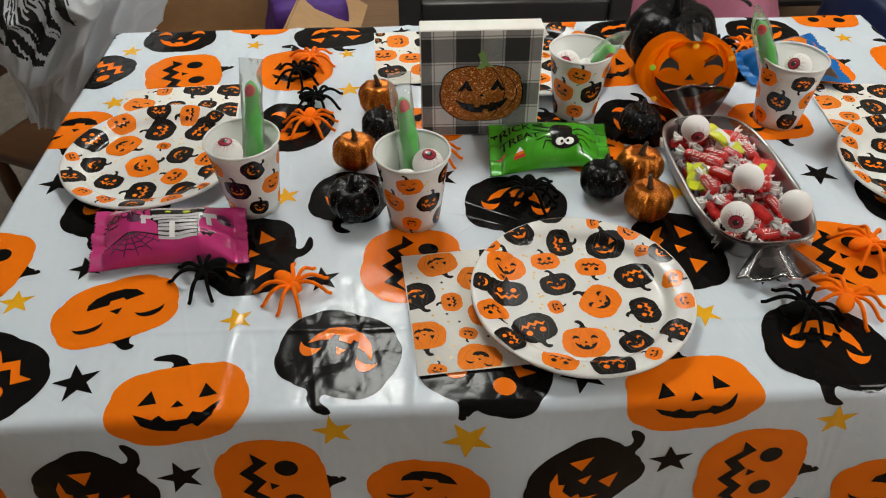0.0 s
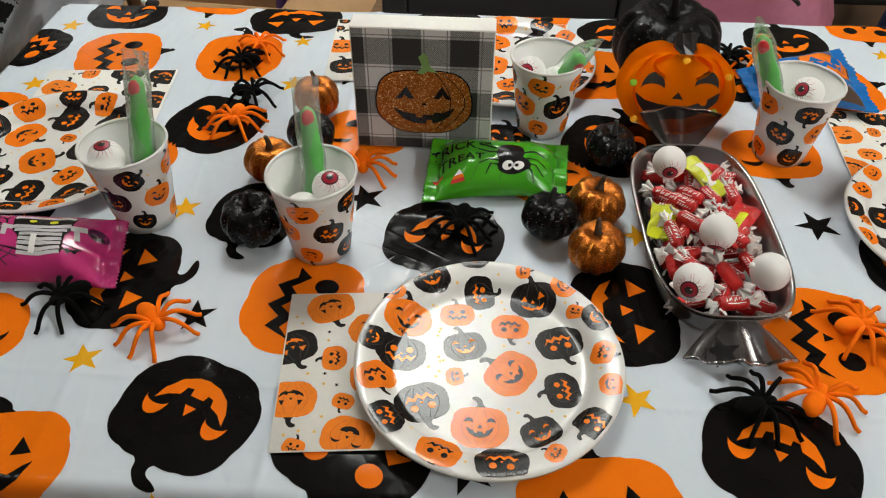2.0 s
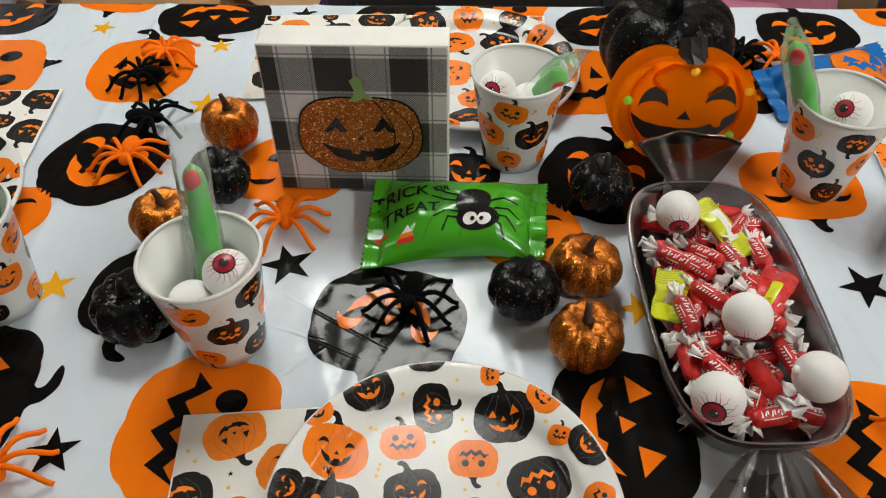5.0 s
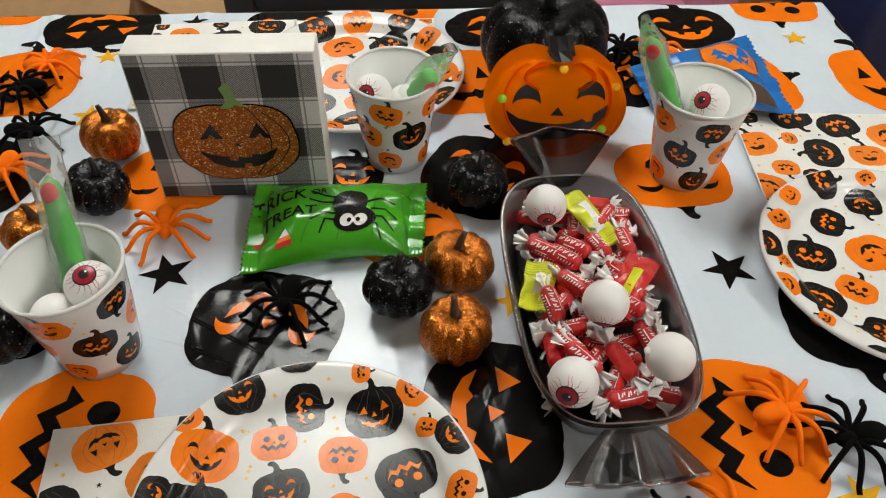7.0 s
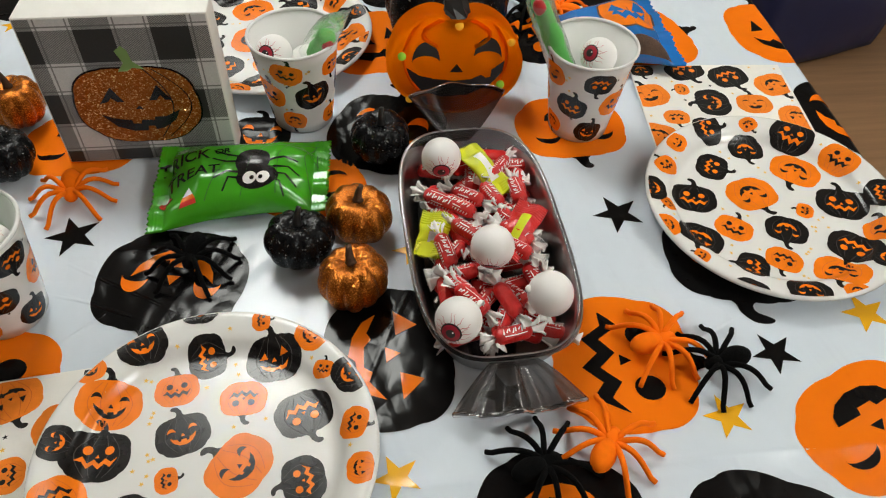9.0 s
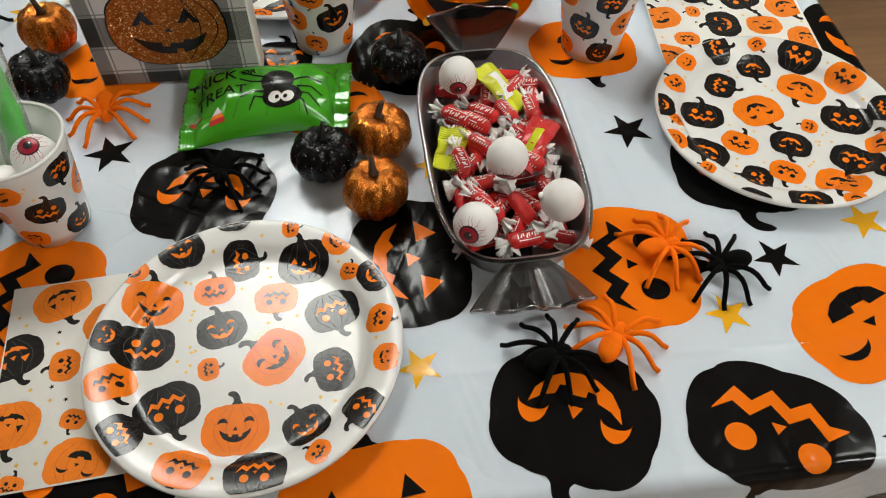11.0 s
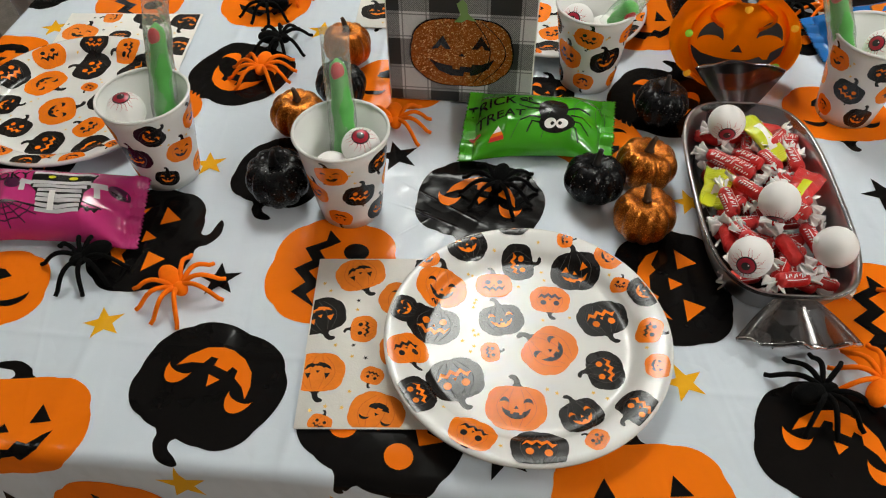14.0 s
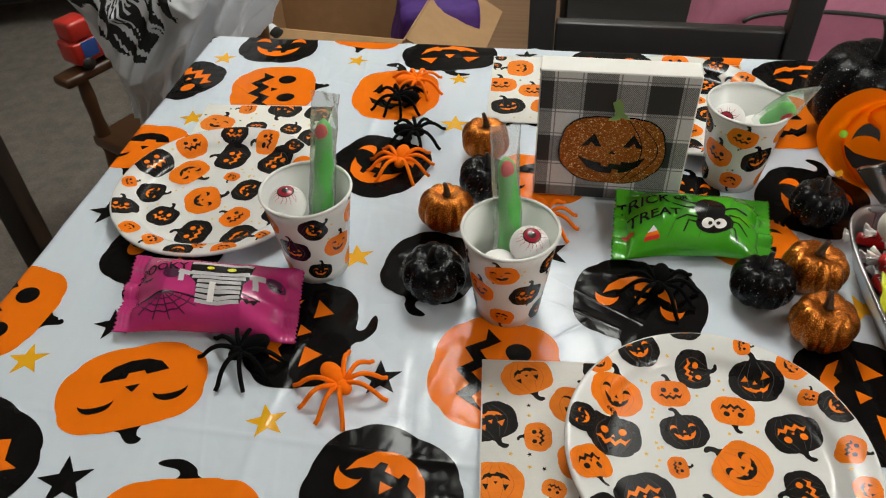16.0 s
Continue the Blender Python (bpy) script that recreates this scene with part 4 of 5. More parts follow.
bronze = glitter_pumpkin("glitter_pumpkin", 0.0285, 0.047, BRONZE, TWIG, "small bronze glitter pumpkin with a twig stem", 1)
black = glitter_pumpkin("glitter_pumpkin", 0.0285, 0.045, BLACK_GLIT, SHELL_BLACK, "small black glitter pumpkin with a black stem", 2)
bronze.matrix_basis = pose(0.232, 0.333, TOP)
for x, y, tx, ty, a in ((0.226, 0.262, -4, 3, 70), (-0.093, 0.510, 3, 0, 150), (-0.121, 0.380, 0, -4, 220)):
    copy_thing(bronze, pose(x, y, TOP + 0.0008, tx, ty, a))
black.matrix_basis = pose(0.182, 0.306, TOP + 0.001, -6, 4, 30)
for x, y, z, tx, ty, a in ((0.254, 0.432, 0.001, 5, 0, 80), (-0.090, 0.436, 0.001, 8, -8, 150)):
    copy_thing(black, pose(x, y, TOP + z, tx, ty, a))
copy_thing(black, pose(-0.115, 0.284, TOP + 0.001, 4, -3, -24) @ Matrix.Scale(1.10, 4))
big = glitter_pumpkin("large_pumpkin", 0.068, 0.108, BLACK_SPARK, SHELL_BLACK, "large black glitter pumpkin with a shiny black stem", 5, 9, 0.036, 0.0044, -0.020)
big.matrix_basis = pose(0.340, 0.612, TOP, 0, 0, 25)


# ---- orange pumpkin lantern ----
def lantern(m):
    r = root("pumpkin_lantern", m, "orange plastic pumpkin lantern with a black smiling face and beads", "lantern")
    out = []
    for i in range(96):
        a = 2 * math.pi * i / 96
        k = 1 - 0.055 * (1 - abs(math.cos(2.5 * (a - math.pi / 2 - 0.63)))) ** 1.5 * (0.4 + 0.6 * abs(math.sin(a)))
        out.append((0.067 * k * math.copysign(abs(math.cos(a)) ** 0.92, math.cos(a)), 0.0525 * k * math.sin(a) - 0.006 * math.exp(-((a - math.pi / 2) / 0.22) ** 2)))
    vs, fs = [], []
    n = len(out)
    rings = [(0.95, 0.021), (0.985, 0.018), (1.0, 0.010), (1.0, -0.014), (0.985, -0.0185), (0.955, -0.0205), (0.915, -0.0205), (0.895, -0.0195), (0.885, -0.0172), (0.60, -0.0172), (0.3, -0.0172), (0.02, -0.0172)]
    for k, y in rings:
        vs += [(px * k, y, 0.062 + pz_ * k) for px, pz_ in out]
    for i in range(len(rings) - 1):
        fs += [(i * n + j, i * n + (j + 1) % n, (i + 1) * n + (j + 1) % n, (i + 1) * n + j) for j in range(n)]
    fs += [tuple(range(n - 1, -1, -1)), tuple(range((len(rings) - 1) * n, len(rings) * n))]
    mesh("shell", vs, fs, SHELL_ORANGE, r)
    flat = lambda u, v, off: np.stack([u, 0 * u - 0.0168 - off, v + 0.062], -1)
    smile = [(-0.37, -0.04), (-0.27, -0.12), (-0.15, -0.155), (0.0, -0.17), (0.12, -0.155), (0.20, -0.11), (0.235, -0.14), (0.27, -0.13), (0.275, -0.06), (0.37, 0.03), (0.36, -0.08), (0.27, -0.21), (0.10, -0.31), (-0.10, -0.33), (-0.25, -0.27), (-0.33, -0.16)]
    for name, p in (("eye", crescent(-0.22, 0.0, 0.105, 0.20, 0.35, 8, 188)), ("eye", crescent(0.24, 0.05, 0.105, 0.20, 0.35, -8, 172)), ("nose", triangle(0.01, -0.045, 0.10, 0.08)), ("mouth", smile)):
        q = [(x * 0.130, y * 0.104) for x, y in p]
        top, f2, _ = printed([(q, 0, 1)], flat, 0.03, 0.0012)
        mesh(name, top, f2, SHELL_BLACK, r, smooth=False)
    for sx in (-1, 1):
        pts = [(sx * (0.012 + 0.020 * math.sin(math.pi * q)), -0.0168, 0.062 + 0.043 - 0.030 * q) for q in np.linspace(0, 0.9, 10)]
        mesh("ridge", *tube(pts, [0.0022] * 10, 8), SHELL_ORANGE, r)
        pts = [(sx * (0.020 + 0.030 * math.sin(math.pi * (q * 0.86 + 0.12))), -0.0166, 0.062 + 0.044 - 0.088 * q) for q in np.linspace(0, 1, 16)]
        mesh("ridge", *tube(pts, [0.0018] * 16, 8), SHELL_ORANGE, r)
    for i, (x, z) in enumerate(((0.002, 0.037), (0.053, 0.022), (-0.052, 0.007), (0.0455, -0.021), (-0.044, -0.036))):
        part("bead", ball(0.0042, 0.003, 0.0042, (x, -0.0190, 0.062 + z), 14, 10), DOTS[i in (2, 3)], r, "round coloured bead with a faint added glow")
    mesh("stem", *tube([(0, -0.008, 0.103), (0, -0.006, 0.112), (-0.001, -0.002, 0.124)], [0.0150, 0.0125, 0.0115], 8, 1.0), SHELL_BLACK, r, "black stem", smooth=False)


lantern(pose(0.334, 0.511, TOP + 0.0530, 0, 0, -2) @ pose(0, 0, 0, -14, 2, 0) @ pose(0, 0, -0.062))


# ---- plaid block sign ----
def block_sign(m, w=0.154, h=0.148, d=0.031):
    r = root("block_sign", m, "white wooden block sign with plaid front and glitter pumpkin", "sign")
    part("block", box(-w / 2, w / 2, 0, d, 0, h, 0.0012), WOODFRAME, r)
    part("plaid_panel", box(-w / 2 + 0.0015, w / 2 - 0.0015, -0.0006, 0.0004, 0.0012, h - 0.0015, 0), PLAID, r, "black and grey buffalo check paper", smooth=False)
    f = lambda u, v, off: np.stack([u, 0 * u - 0.0008 - off, v], -1)
    c = (0.001, 0.063, 0.106, 0.082)
    out = place([(body(0.03, 0.05), 0, 1)], c[0], c[1], c[2] * 1.03, c[3] * 1.03, 0)
    vs, fs, idx = printed(out, f, 0.05, 0.0009)
    mesh("pumpkin_edge", vs, fs, P_BLACK, r, smooth=False)
    out = place([(body(0.03, 0.05), 0, 1)], *c, 0)
    vs, fs, idx = printed(out, f, 0.05, 0.0016)
    mesh("glitter_cutout", vs, fs, ORANGE_GLIT, r, "orange glitter pumpkin cutout", smooth=False)
    lines = []
    for x in (-0.30, 0.26, 0.40):
        line = [(x * 0.45 + x * 0.62 * math.sin(math.pi * i / 10), 0.44 - 0.88 * i / 10) for i in range(11)]
        if x > 0:
            lines.append((line + [(px + 0.010, py) for px, py in line[::-1]], 0, 1))
    grin = [(-0.33, -0.10), (-0.24, -0.155), (-0.15, -0.185), (-0.09, -0.195), (-0.085, -0.245), (-0.02, -0.25), (-0.01, -0.20), (0.10, -0.205), (0.105, -0.165), (0.20, -0.165), (0.33, -0.08), (0.27, -0.22),
            (0.16, -0.315), (0.09, -0.335), (0.085, -0.285), (0.03, -0.28), (0.02, -0.345), (-0.10, -0.34), (-0.22, -0.275)]
    faces = [(p, 0, 1) for p in ([(-0.30, 0.03), (-0.23, 0.05), (-0.20, 0.10), (-0.16, 0.045), (-0.10, 0.04), (-0.18, 0.23)], [(0.10, 0.05), (0.16, 0.05), (0.20, 0.11), (0.23, 0.05), (0.29, 0.04), (0.19, 0.24)],
                                 [(-0.03, -0.055), (0.04, -0.055), (0.005, -0.01)], grin)]
    vs, fs, idx = printed(place(faces + lines, *c, 0), f, 0.05, 0.0019)
    mesh("face", vs, fs, P_BLACK, r, "black printed face", smooth=False)
    st = [[(-0.07, 0.42), (-0.01, 0.52), (-0.05, 0.66), (0.01, 0.72), (0.05, 0.66), (0.06, 0.54), (0.14, 0.44), (0.05, 0.46), (0.0, 0.42)]]
    vs, fs, idx = printed(place([(p, 0, 1) for p in st], *c, 0), f, 0.05, 0.0021)
    mesh("stem", vs, fs, LEAF, r, "green printed stem", smooth=False)


block_sign(pose(0.0435, 0.4435, TOP + 0.0018, -2.5, 0, -0.5))


# ---- treat bags ----
def pillow(length, depth, height, seal=0.014):
    """Top height of a filled bag at u, v, flattening into crimped seals at both ends."""
    def top(u, v):
        s = np.clip((length / 2 - seal - np.abs(u)) / (length * 0.20), 0, 1)
        k = np.clip(1 - (2 * np.abs(v) / depth) ** 2.4, 0, 1)
        crease = 0.0026 * np.sin(v * 230 + 2 * np.sign(u) + 40 * u) * np.clip(1 - s, 0, 1) * k + 0.0011 * np.sin(u * 120 + v * 90) * k + 0.0008 * np.sin(u * 61 - v * 150 + 1) * k
        crimp = 0.0006 * np.sin(np.abs(u) * 2600) * (s <= 0)
        return height * s ** 0.55 * k ** 0.55 + crease + crimp + 0.0012
    return top


def treat_bag(m, length, depth, height, mat, label, prints, shear=0.0, taper=0.0):
    r = root("treat_bag", m, label, "treat bag", "treat bags")
    top = pillow(length, depth, height)
    nu_, nv_ = 110, 40
    us, ws = np.linspace(-length / 2, length / 2, nu_), np.linspace(-depth / 2, depth / 2, nv_)
    U, V = np.meshgrid(us, ws, indexing="ij")
    zig = np.where(np.abs(U) > length / 2 - 1e-6, 0.0012 * np.where(np.arange(nv_)[None, :] % 2, 1, -1), 0)
    T = top(U, V)
    lean = lambda u, v: u + shear * v
    pinch = lambda u, v: v * (1 + taper * u / length) * (1 - 0.13 * np.clip((length / 2 - 0.014 - np.abs(u)) / (length * 0.25), 0, 1) ** 0.8)
    B = -0.25 * (T - 0.0012).clip(0)
    vs = list(np.stack([lean(U, V) + zig, pinch(U, V), T + height * 0.25], -1).reshape(-1, 3)) + list(np.stack([lean(U, V) + zig, pinch(U, V), B + height * 0.25], -1).reshape(-1, 3))
    n = nu_ * nv_
    fs = []
    for i in range(nu_ - 1):
        for j in range(nv_ - 1):
            a, b, c, d = i * nv_ + j, (i + 1) * nv_ + j, (i + 1) * nv_ + j + 1, i * nv_ + j + 1
            fs += [(a, b, c, d), (n + a, n + d, n + c, n + b)]
    for i in range(nu_ - 1):
        for j in (0, nv_ - 1):
            a, b = i * nv_ + j, (i + 1) * nv_ + j
            fs.append((a, n + a, n + b, b) if j == 0 else (b, n + b, n + a, a))
    for j in range(nv_ - 1):
        for i in (0, nu_ - 1):
            a, b = i * nv_ + j, i * nv_ + j + 1
            fs.append((b, n + b, n + a, a) if i == 0 else (a, n + a, n + b, b))
    mesh("wrapper", vs, fs, mat, r)
    surf = lambda u, v, off: np.stack([lean(u, v), pinch(u, v), top(u, v) + height * 0.25 + off], -1)
    for name, polys, mat2, layer in prints:
        v2, f2, idx = printed([(p, 0, layer) for p in polys], surf, 0.0035, 0.0003)
        mesh(name, v2, f2, mat2, r)
    return r, surf


def strip(points, w0, w1=None):
    """A ribbon polygon along a polyline."""
    w1 = w0 if w1 is None else w1
    L, R = [], []
    for i, (x, y) in enumerate(points):
        ax, ay = points[max(i - 1, 0)]
        bx, by = points[min(i + 1, len(points) - 1)]
        d = math.hypot(bx - ax, by - ay) or 1
        w = (w0 + (w1 - w0) * i / (len(points) - 1)) / 2
        L.append((x - (by - ay) / d * w, y + (bx - ax) / d * w))
        R.append((x + (by - ay) / d * w, y - (bx - ax) / d * w))
    return L + R[::-1]


def lettering(words, surf, mat, parent, lift=0.0007):
    """Words laid on a bag: (text, x, y, size, turn)."""
    pieces = []
    for text, x, y, size, turn in words:
        cu = bpy.data.curves.new("lettering", "FONT")
        cu.body, cu.size, cu.align_x, cu.resolution_u = text, size, "CENTER", 3
        cu.offset = size * 0.012
        ob = bpy.data.objects.new("lettering", cu)
        scene.collection.objects.link(ob)
        me = bpy.data.meshes.new_from_object(ob.evaluated_get(bpy.context.evaluated_depsgraph_get()))
        bpy.data.objects.remove(ob)
        bm = bmesh.new()
        bm.from_mesh(me)
        bmesh.ops.triangulate(bm, faces=bm.faces[:])
        bmesh.ops.subdivide_edges(bm, edges=[e for e in bm.edges if e.calc_length() > 0.006], cuts=2, use_grid_fill=False)
        bmesh.ops.triangulate(bm, faces=bm.faces[:])
        c, s = math.cos(radians(turn)), math.sin(radians(turn))
        p = np.array([(v.co.x, v.co.y) for v in bm.verts])
        bm.verts.index_update()
        pts = surf(x + p[:, 0] * c - p[:, 1] * s, y + p[:, 0] * s + p[:, 1] * c, lift)
        pieces.append((list(pts), [tuple(v.index for v in f.verts) for f in bm.faces]))
        bm.free()
        bpy.data.meshes.remove(me)
    vs, fs = joined(pieces)
    mesh("lettering", vs, fs, mat, parent, "hand-drawn dark lettering")


SPX, SPY = 0.017, -0.008
legs = []
for points in ([(-0.012, 0.016), (-0.026, 0.022), (-0.040, 0.030)], [(-0.014, 0.010), (-0.028, 0.014), (-0.040, 0.020)], [(-0.014, -0.002), (-0.026, 0.001), (-0.036, -0.007)], [(-0.013, -0.008), (-0.024, -0.006), (-0.028, -0.020)],
               [(0.010, 0.010), (0.022, 0.017), (0.034, 0.014)], [(0.014, 0.002), (0.026, 0.006), (0.036, -0.004)], [(0.015, -0.006), (0.024, -0.004), (0.034, -0.016)], [(0.013, -0.012), (0.020, -0.014), (0.024, -0.028)]):
    legs.append(strip([(SPX + x, SPY + y) for x, y in points], 0.0026, 0.0013))
web = [strip([(0.066 - 0.018 * i, 0.040), (0.056 - 0.022 * i, 0.012), (0.064 - 0.030 * i, -0.034)], 0.0006) for i in range(4)] + [strip([(0.0 + 0.02 * i, 0.034 - 0.004 * i), (0.03 + 0.012 * i, 0.026), (0.068, 0.036 - 0.014 * i)], 0.0006) for i in range(4)]
green_prints = [
    ("web_print", web, DARK_GREEN, 1),
    ("spider_print", [disc(SPX - 0.004, SPY + 0.011, 0.0150, 0.0180), disc(SPX + 0.001, SPY - 0.008, 0.0180, 0.0130)] + legs, P_BLACK, 1),
    ("eye_print", [disc(SPX - 0.0055, SPY - 0.009, 0.0060, 0.0062), disc(SPX + 0.0060, SPY - 0.010, 0.0060, 0.0062)], BALL, 2),
    ("pupil_print", [disc(SPX - 0.0035, SPY - 0.0095, 0.0019, 0.0022), disc(SPX + 0.0040, SPY - 0.0100, 0.0019, 0.0022)], P_BLACK, 3),
    ("candy_corn_tip", [[(-0.040, -0.019), (-0.045, -0.026), (-0.036, -0.026)]], BALL, 2),
    ("candy_corn_middle", [[(-0.045, -0.026), (-0.036, -0.026), (-0.034, -0.030), (-0.047, -0.030)]], P_ORANGE, 2),
    ("candy_corn_base", [[(-0.047, -0.030), (-0.034, -0.030), (-0.033, -0.034), (-0.048, -0.034)], disc(-0.063, -0.020, 0.006, 0.005)], TOY_RED, 2),
]
bag, surf = treat_bag(pose(0.129, 0.394, TOP + 0.006, 8, 0, 2), 0.154, 0.088, 0.024, FOIL_GREEN, "bright green foil treat bag with a cartoon spider", green_prints, shear=0.10, taper=-0.20)
lettering([("TRICK", -0.050, 0.011, 0.0175, 3), ("OR", -0.015, 0.017, 0.0095, 3), ("TREAT", -0.039, -0.010, 0.0165, 4)], surf, P_BLACK, bag)

MX, MY = 0.014, -0.003
at_mummy = lambda ps: [[(MX + x, MY + y) for x, y in p] for p in ps]
mummy_shape = [(-0.0305, 0.031), (-0.015, 0.034), (0.012, 0.034), (0.0305, 0.032), (0.0285, 0.012), (0.0235, 0.004), (0.0225, -0.0185), (-0.0185, -0.0205), (-0.0215, 0.002), (-0.0285, 0.010)]
bands = [strip([(-0.029, 0.0292), (0.0, 0.0315), (0.029, 0.0298)], 0.0046), strip([(-0.028, 0.0155), (-0.004, 0.0130), (0.028, 0.0165)], 0.0052), strip([(-0.026, 0.0100), (0.002, 0.0075), (0.025, 0.0108)], 0.0042)]
bands += [strip([(-0.020, 0.0040 - 0.0056 * i), (0.002, 0.0022 - 0.0056 * i - 0.0012 * (i % 2)), (0.0215, 0.0048 - 0.0056 * i)], 0.0042) for i in range(5)]
bands += [strip([(-0.028, 0.014), (-0.040, 0.017)], 0.0056), strip([(-0.037, 0.014), (-0.036, 0.003)], 0.0050), strip([(0.028, 0.014), (0.042, 0.015)], 0.0056), strip([(0.033, 0.013), (0.034, 0.001)], 0.0050)]
plumweb = [strip([(-0.036, -0.0150), (-0.036 + 0.036 * math.cos(a), -0.0150 - 0.024 * math.sin(a))], 0.0013) for a in (0.1, 0.5, 0.95, 1.4, 1.85, 2.3, 2.8)]
plumweb += [strip([(-0.036 + q * math.cos(a), -0.0150 - 0.68 * q * math.sin(a) * (0.93 if i % 2 else 1)) for i, a in enumerate(np.linspace(0.1, 2.9, 13))], 0.0012) for q in (0.011, 0.019, 0.027)]
bat = lambda x, y, w: [(x - w, y + w * 0.35), (x - w * 0.45, y + w * 0.2), (x - w * 0.12, y + w * 0.1), (x, y + w * 0.3), (x + w * 0.12, y + w * 0.1), (x + w * 0.45, y + w * 0.2), (x + w, y + w * 0.35), (x + w * 0.6, y - w * 0.3), (x + w * 0.3, y - w * 0.05), (x, y - w * 0.4), (x - w * 0.3, y - w * 0.05), (x - w * 0.6, y - w * 0.3)]
smooth_line = [(-0.0687, -0.0236), (-0.0542, -0.0175), (-0.0445, -0.0150), (-0.0355, -0.0144), (-0.020, -0.0160), (-0.0066, -0.0185), (0.012, -0.0165), (0.025, -0.0125), (0.0368, -0.0098), (0.0533, -0.0134)]
pink_prints = [
    ("web_print", plumweb, DARK_PLUM, 1),
    ("hill_print", [strip(smooth_line, 0.0016)], P_BLACK, 1),
    ("bat_print", [bat(-0.058, 0.003, 0.007)], P_BLACK, 1), ("bat_print", [bat(0.064, 0.008, 0.006)], P_BLACK, 1), ("bat_print", [bat(0.042, -0.0165, 0.010)], P_BLACK, 1),
    ("arm_print", at_mummy([disc(-0.047, 0.013, 0.008, 0.0075)]), DARK_PLUM, 1), ("arm_print", at_mummy([disc(0.050, 0.014, 0.008, 0.0065)]), DARK_PLUM, 1),
    ("mummy_outline", at_mummy([mummy_shape]), P_BLACK, 1),
    ("mummy_print", at_mummy(bands), GREY_WRAP, 2),
    ("strap_print", at_mummy([strip([(-0.004, 0.002), (-0.006, -0.019)], 0.0060)]), WAX, 3),
    ("eye_print", at_mummy([disc(-0.010, 0.0228, 0.0036, 0.0026), disc(0.010, 0.0228, 0.0044, 0.0032)]), FOIL_LIME, 3),
]
bag, surf = treat_bag(pose(-0.321, 0.238, TOP + 0.007, 8, 0, 1), 0.170, 0.086, 0.025, FOIL_PINK, "shiny magenta foil treat bag with a cartoon mummy", pink_prints, shear=-0.14, taper=-0.06)
lettering([("SPOOKY", -0.046, 0.012, 0.0150, 12)], surf, P_BLACK, bag)

blue_prints = [
    ("pumpkin_outline", [[(x * 0.066 + 0.026, y * 0.056 + 0.010) for x, y in body(0.05)]], TWIG, 1),
    ("pumpkin_print", [[(x * 0.062 + 0.026, y * 0.052 + 0.010) for x, y in body(0.05)]], P_ORANGE, 2),
    ("face_print", [[(0.004, 0.010), (0.022, 0.007), (0.014, 0.026)], [(0.030, 0.007), (0.048, 0.010), (0.040, 0.026)], [(x * 0.056 + 0.026, y * 0.055 + 0.010) for x, y in zigzag(-0.36, 0.36, -0.18, 0.06, 7, 0.17)]], FOIL_BLUE, 3),
    ("brown_print", [[(0.010, -0.028), (0.052, -0.028), (0.054, -0.046), (0.014, -0.046)]], TWIG, 1),
]
treat_bag(pose(0.515, 0.588, TOP + 0.010, 9, -7, 1), 0.136, 0.098, 0.026, FOIL_BLUE, "crinkled blue foil treat bag with an orange pumpkin", blue_prints, shear=-0.12, taper=0.5)


# ---- toy spiders ----
def toy_spider(mat, label, span):
    r = root("toy_spider", pose(0, 0, 0), label, "toy spider", "toy spiders")
    part("abdomen", ball(0.0086, 0.0135, 0.0078, (0, -0.0125, 0.0112), 20, 14), mat, r)
    part("head", ball(0.0062, 0.0082, 0.0056, (0, 0.0045, 0.0098), 16, 12), mat, r)
    for s in (-1, 1):
        for i, a in enumerate((58, 22, -14, -50)):
            c, q = math.cos(radians(a)) * s, math.sin(radians(a))
            reach = span * (1.0, 0.92, 0.92, 1.05)[i] / 2
            pts = []
            for k in range(9):
                t = k / 8
                z = 0.0095 + 0.0085 * math.sin(math.pi * min(1, t * 1.15)) - 0.0078 * t ** 2.2
                bow = 0.05 * math.sin(math.pi * t) * (1 if q >= 0 else -1)
                pts.append((reach * t * c + 0.003 * c, 0.001 + reach * t * (q + bow), max(0.0016, z)))
            mesh("leg", *tube(pts, [0.0023 - 0.0004 * k / 8 for k in range(9)], 8), mat, r)
    return r


black_spider = toy_spider(FLOCK_BLACK, "fuzzy black plastic toy spider with eight legs", 0.078)
orange_spider = toy_spider(RUBBER_ORANGE, "orange plastic toy spider with eight legs", 0.079)
black_spider.matrix_basis = pose(0.092, 0.309, TOP, 0, 0, 170)
for x, y, a in ((-0.272, 0.182, 130), (-0.214, 0.615, 90), (-0.181, 0.538, -90), (0.348, 0.101, -70), (0.496, 0.168, 100), (0.442, 0.664, 90)):
    copy_thing(black_spider, pose(x, y, TOP + 0.0004, 0, 0, a))
orange_spider.matrix_basis = pose(-0.177, 0.158, TOP + 0.0004, 0, 0, 228)
for x, y, a in ((-0.200, 0.656, -80), (-0.187, 0.478, 178), (0.396, 0.112, -36), (0.457, 0.191, -78), (-0.021, 0.396, 190), (0.479, 0.656, 70)):
    copy_thing(orange_spider, pose(x, y, TOP + 0.0006, 0, 0, a))


# ---- candy tray ----
def oval(a, rx, ry, n=3.4):
    c, s = math.cos(a), math.sin(a)
    return rx * math.copysign(abs(c) ** (2 / n), c), ry * math.copysign(abs(s) ** (2 / n), s)


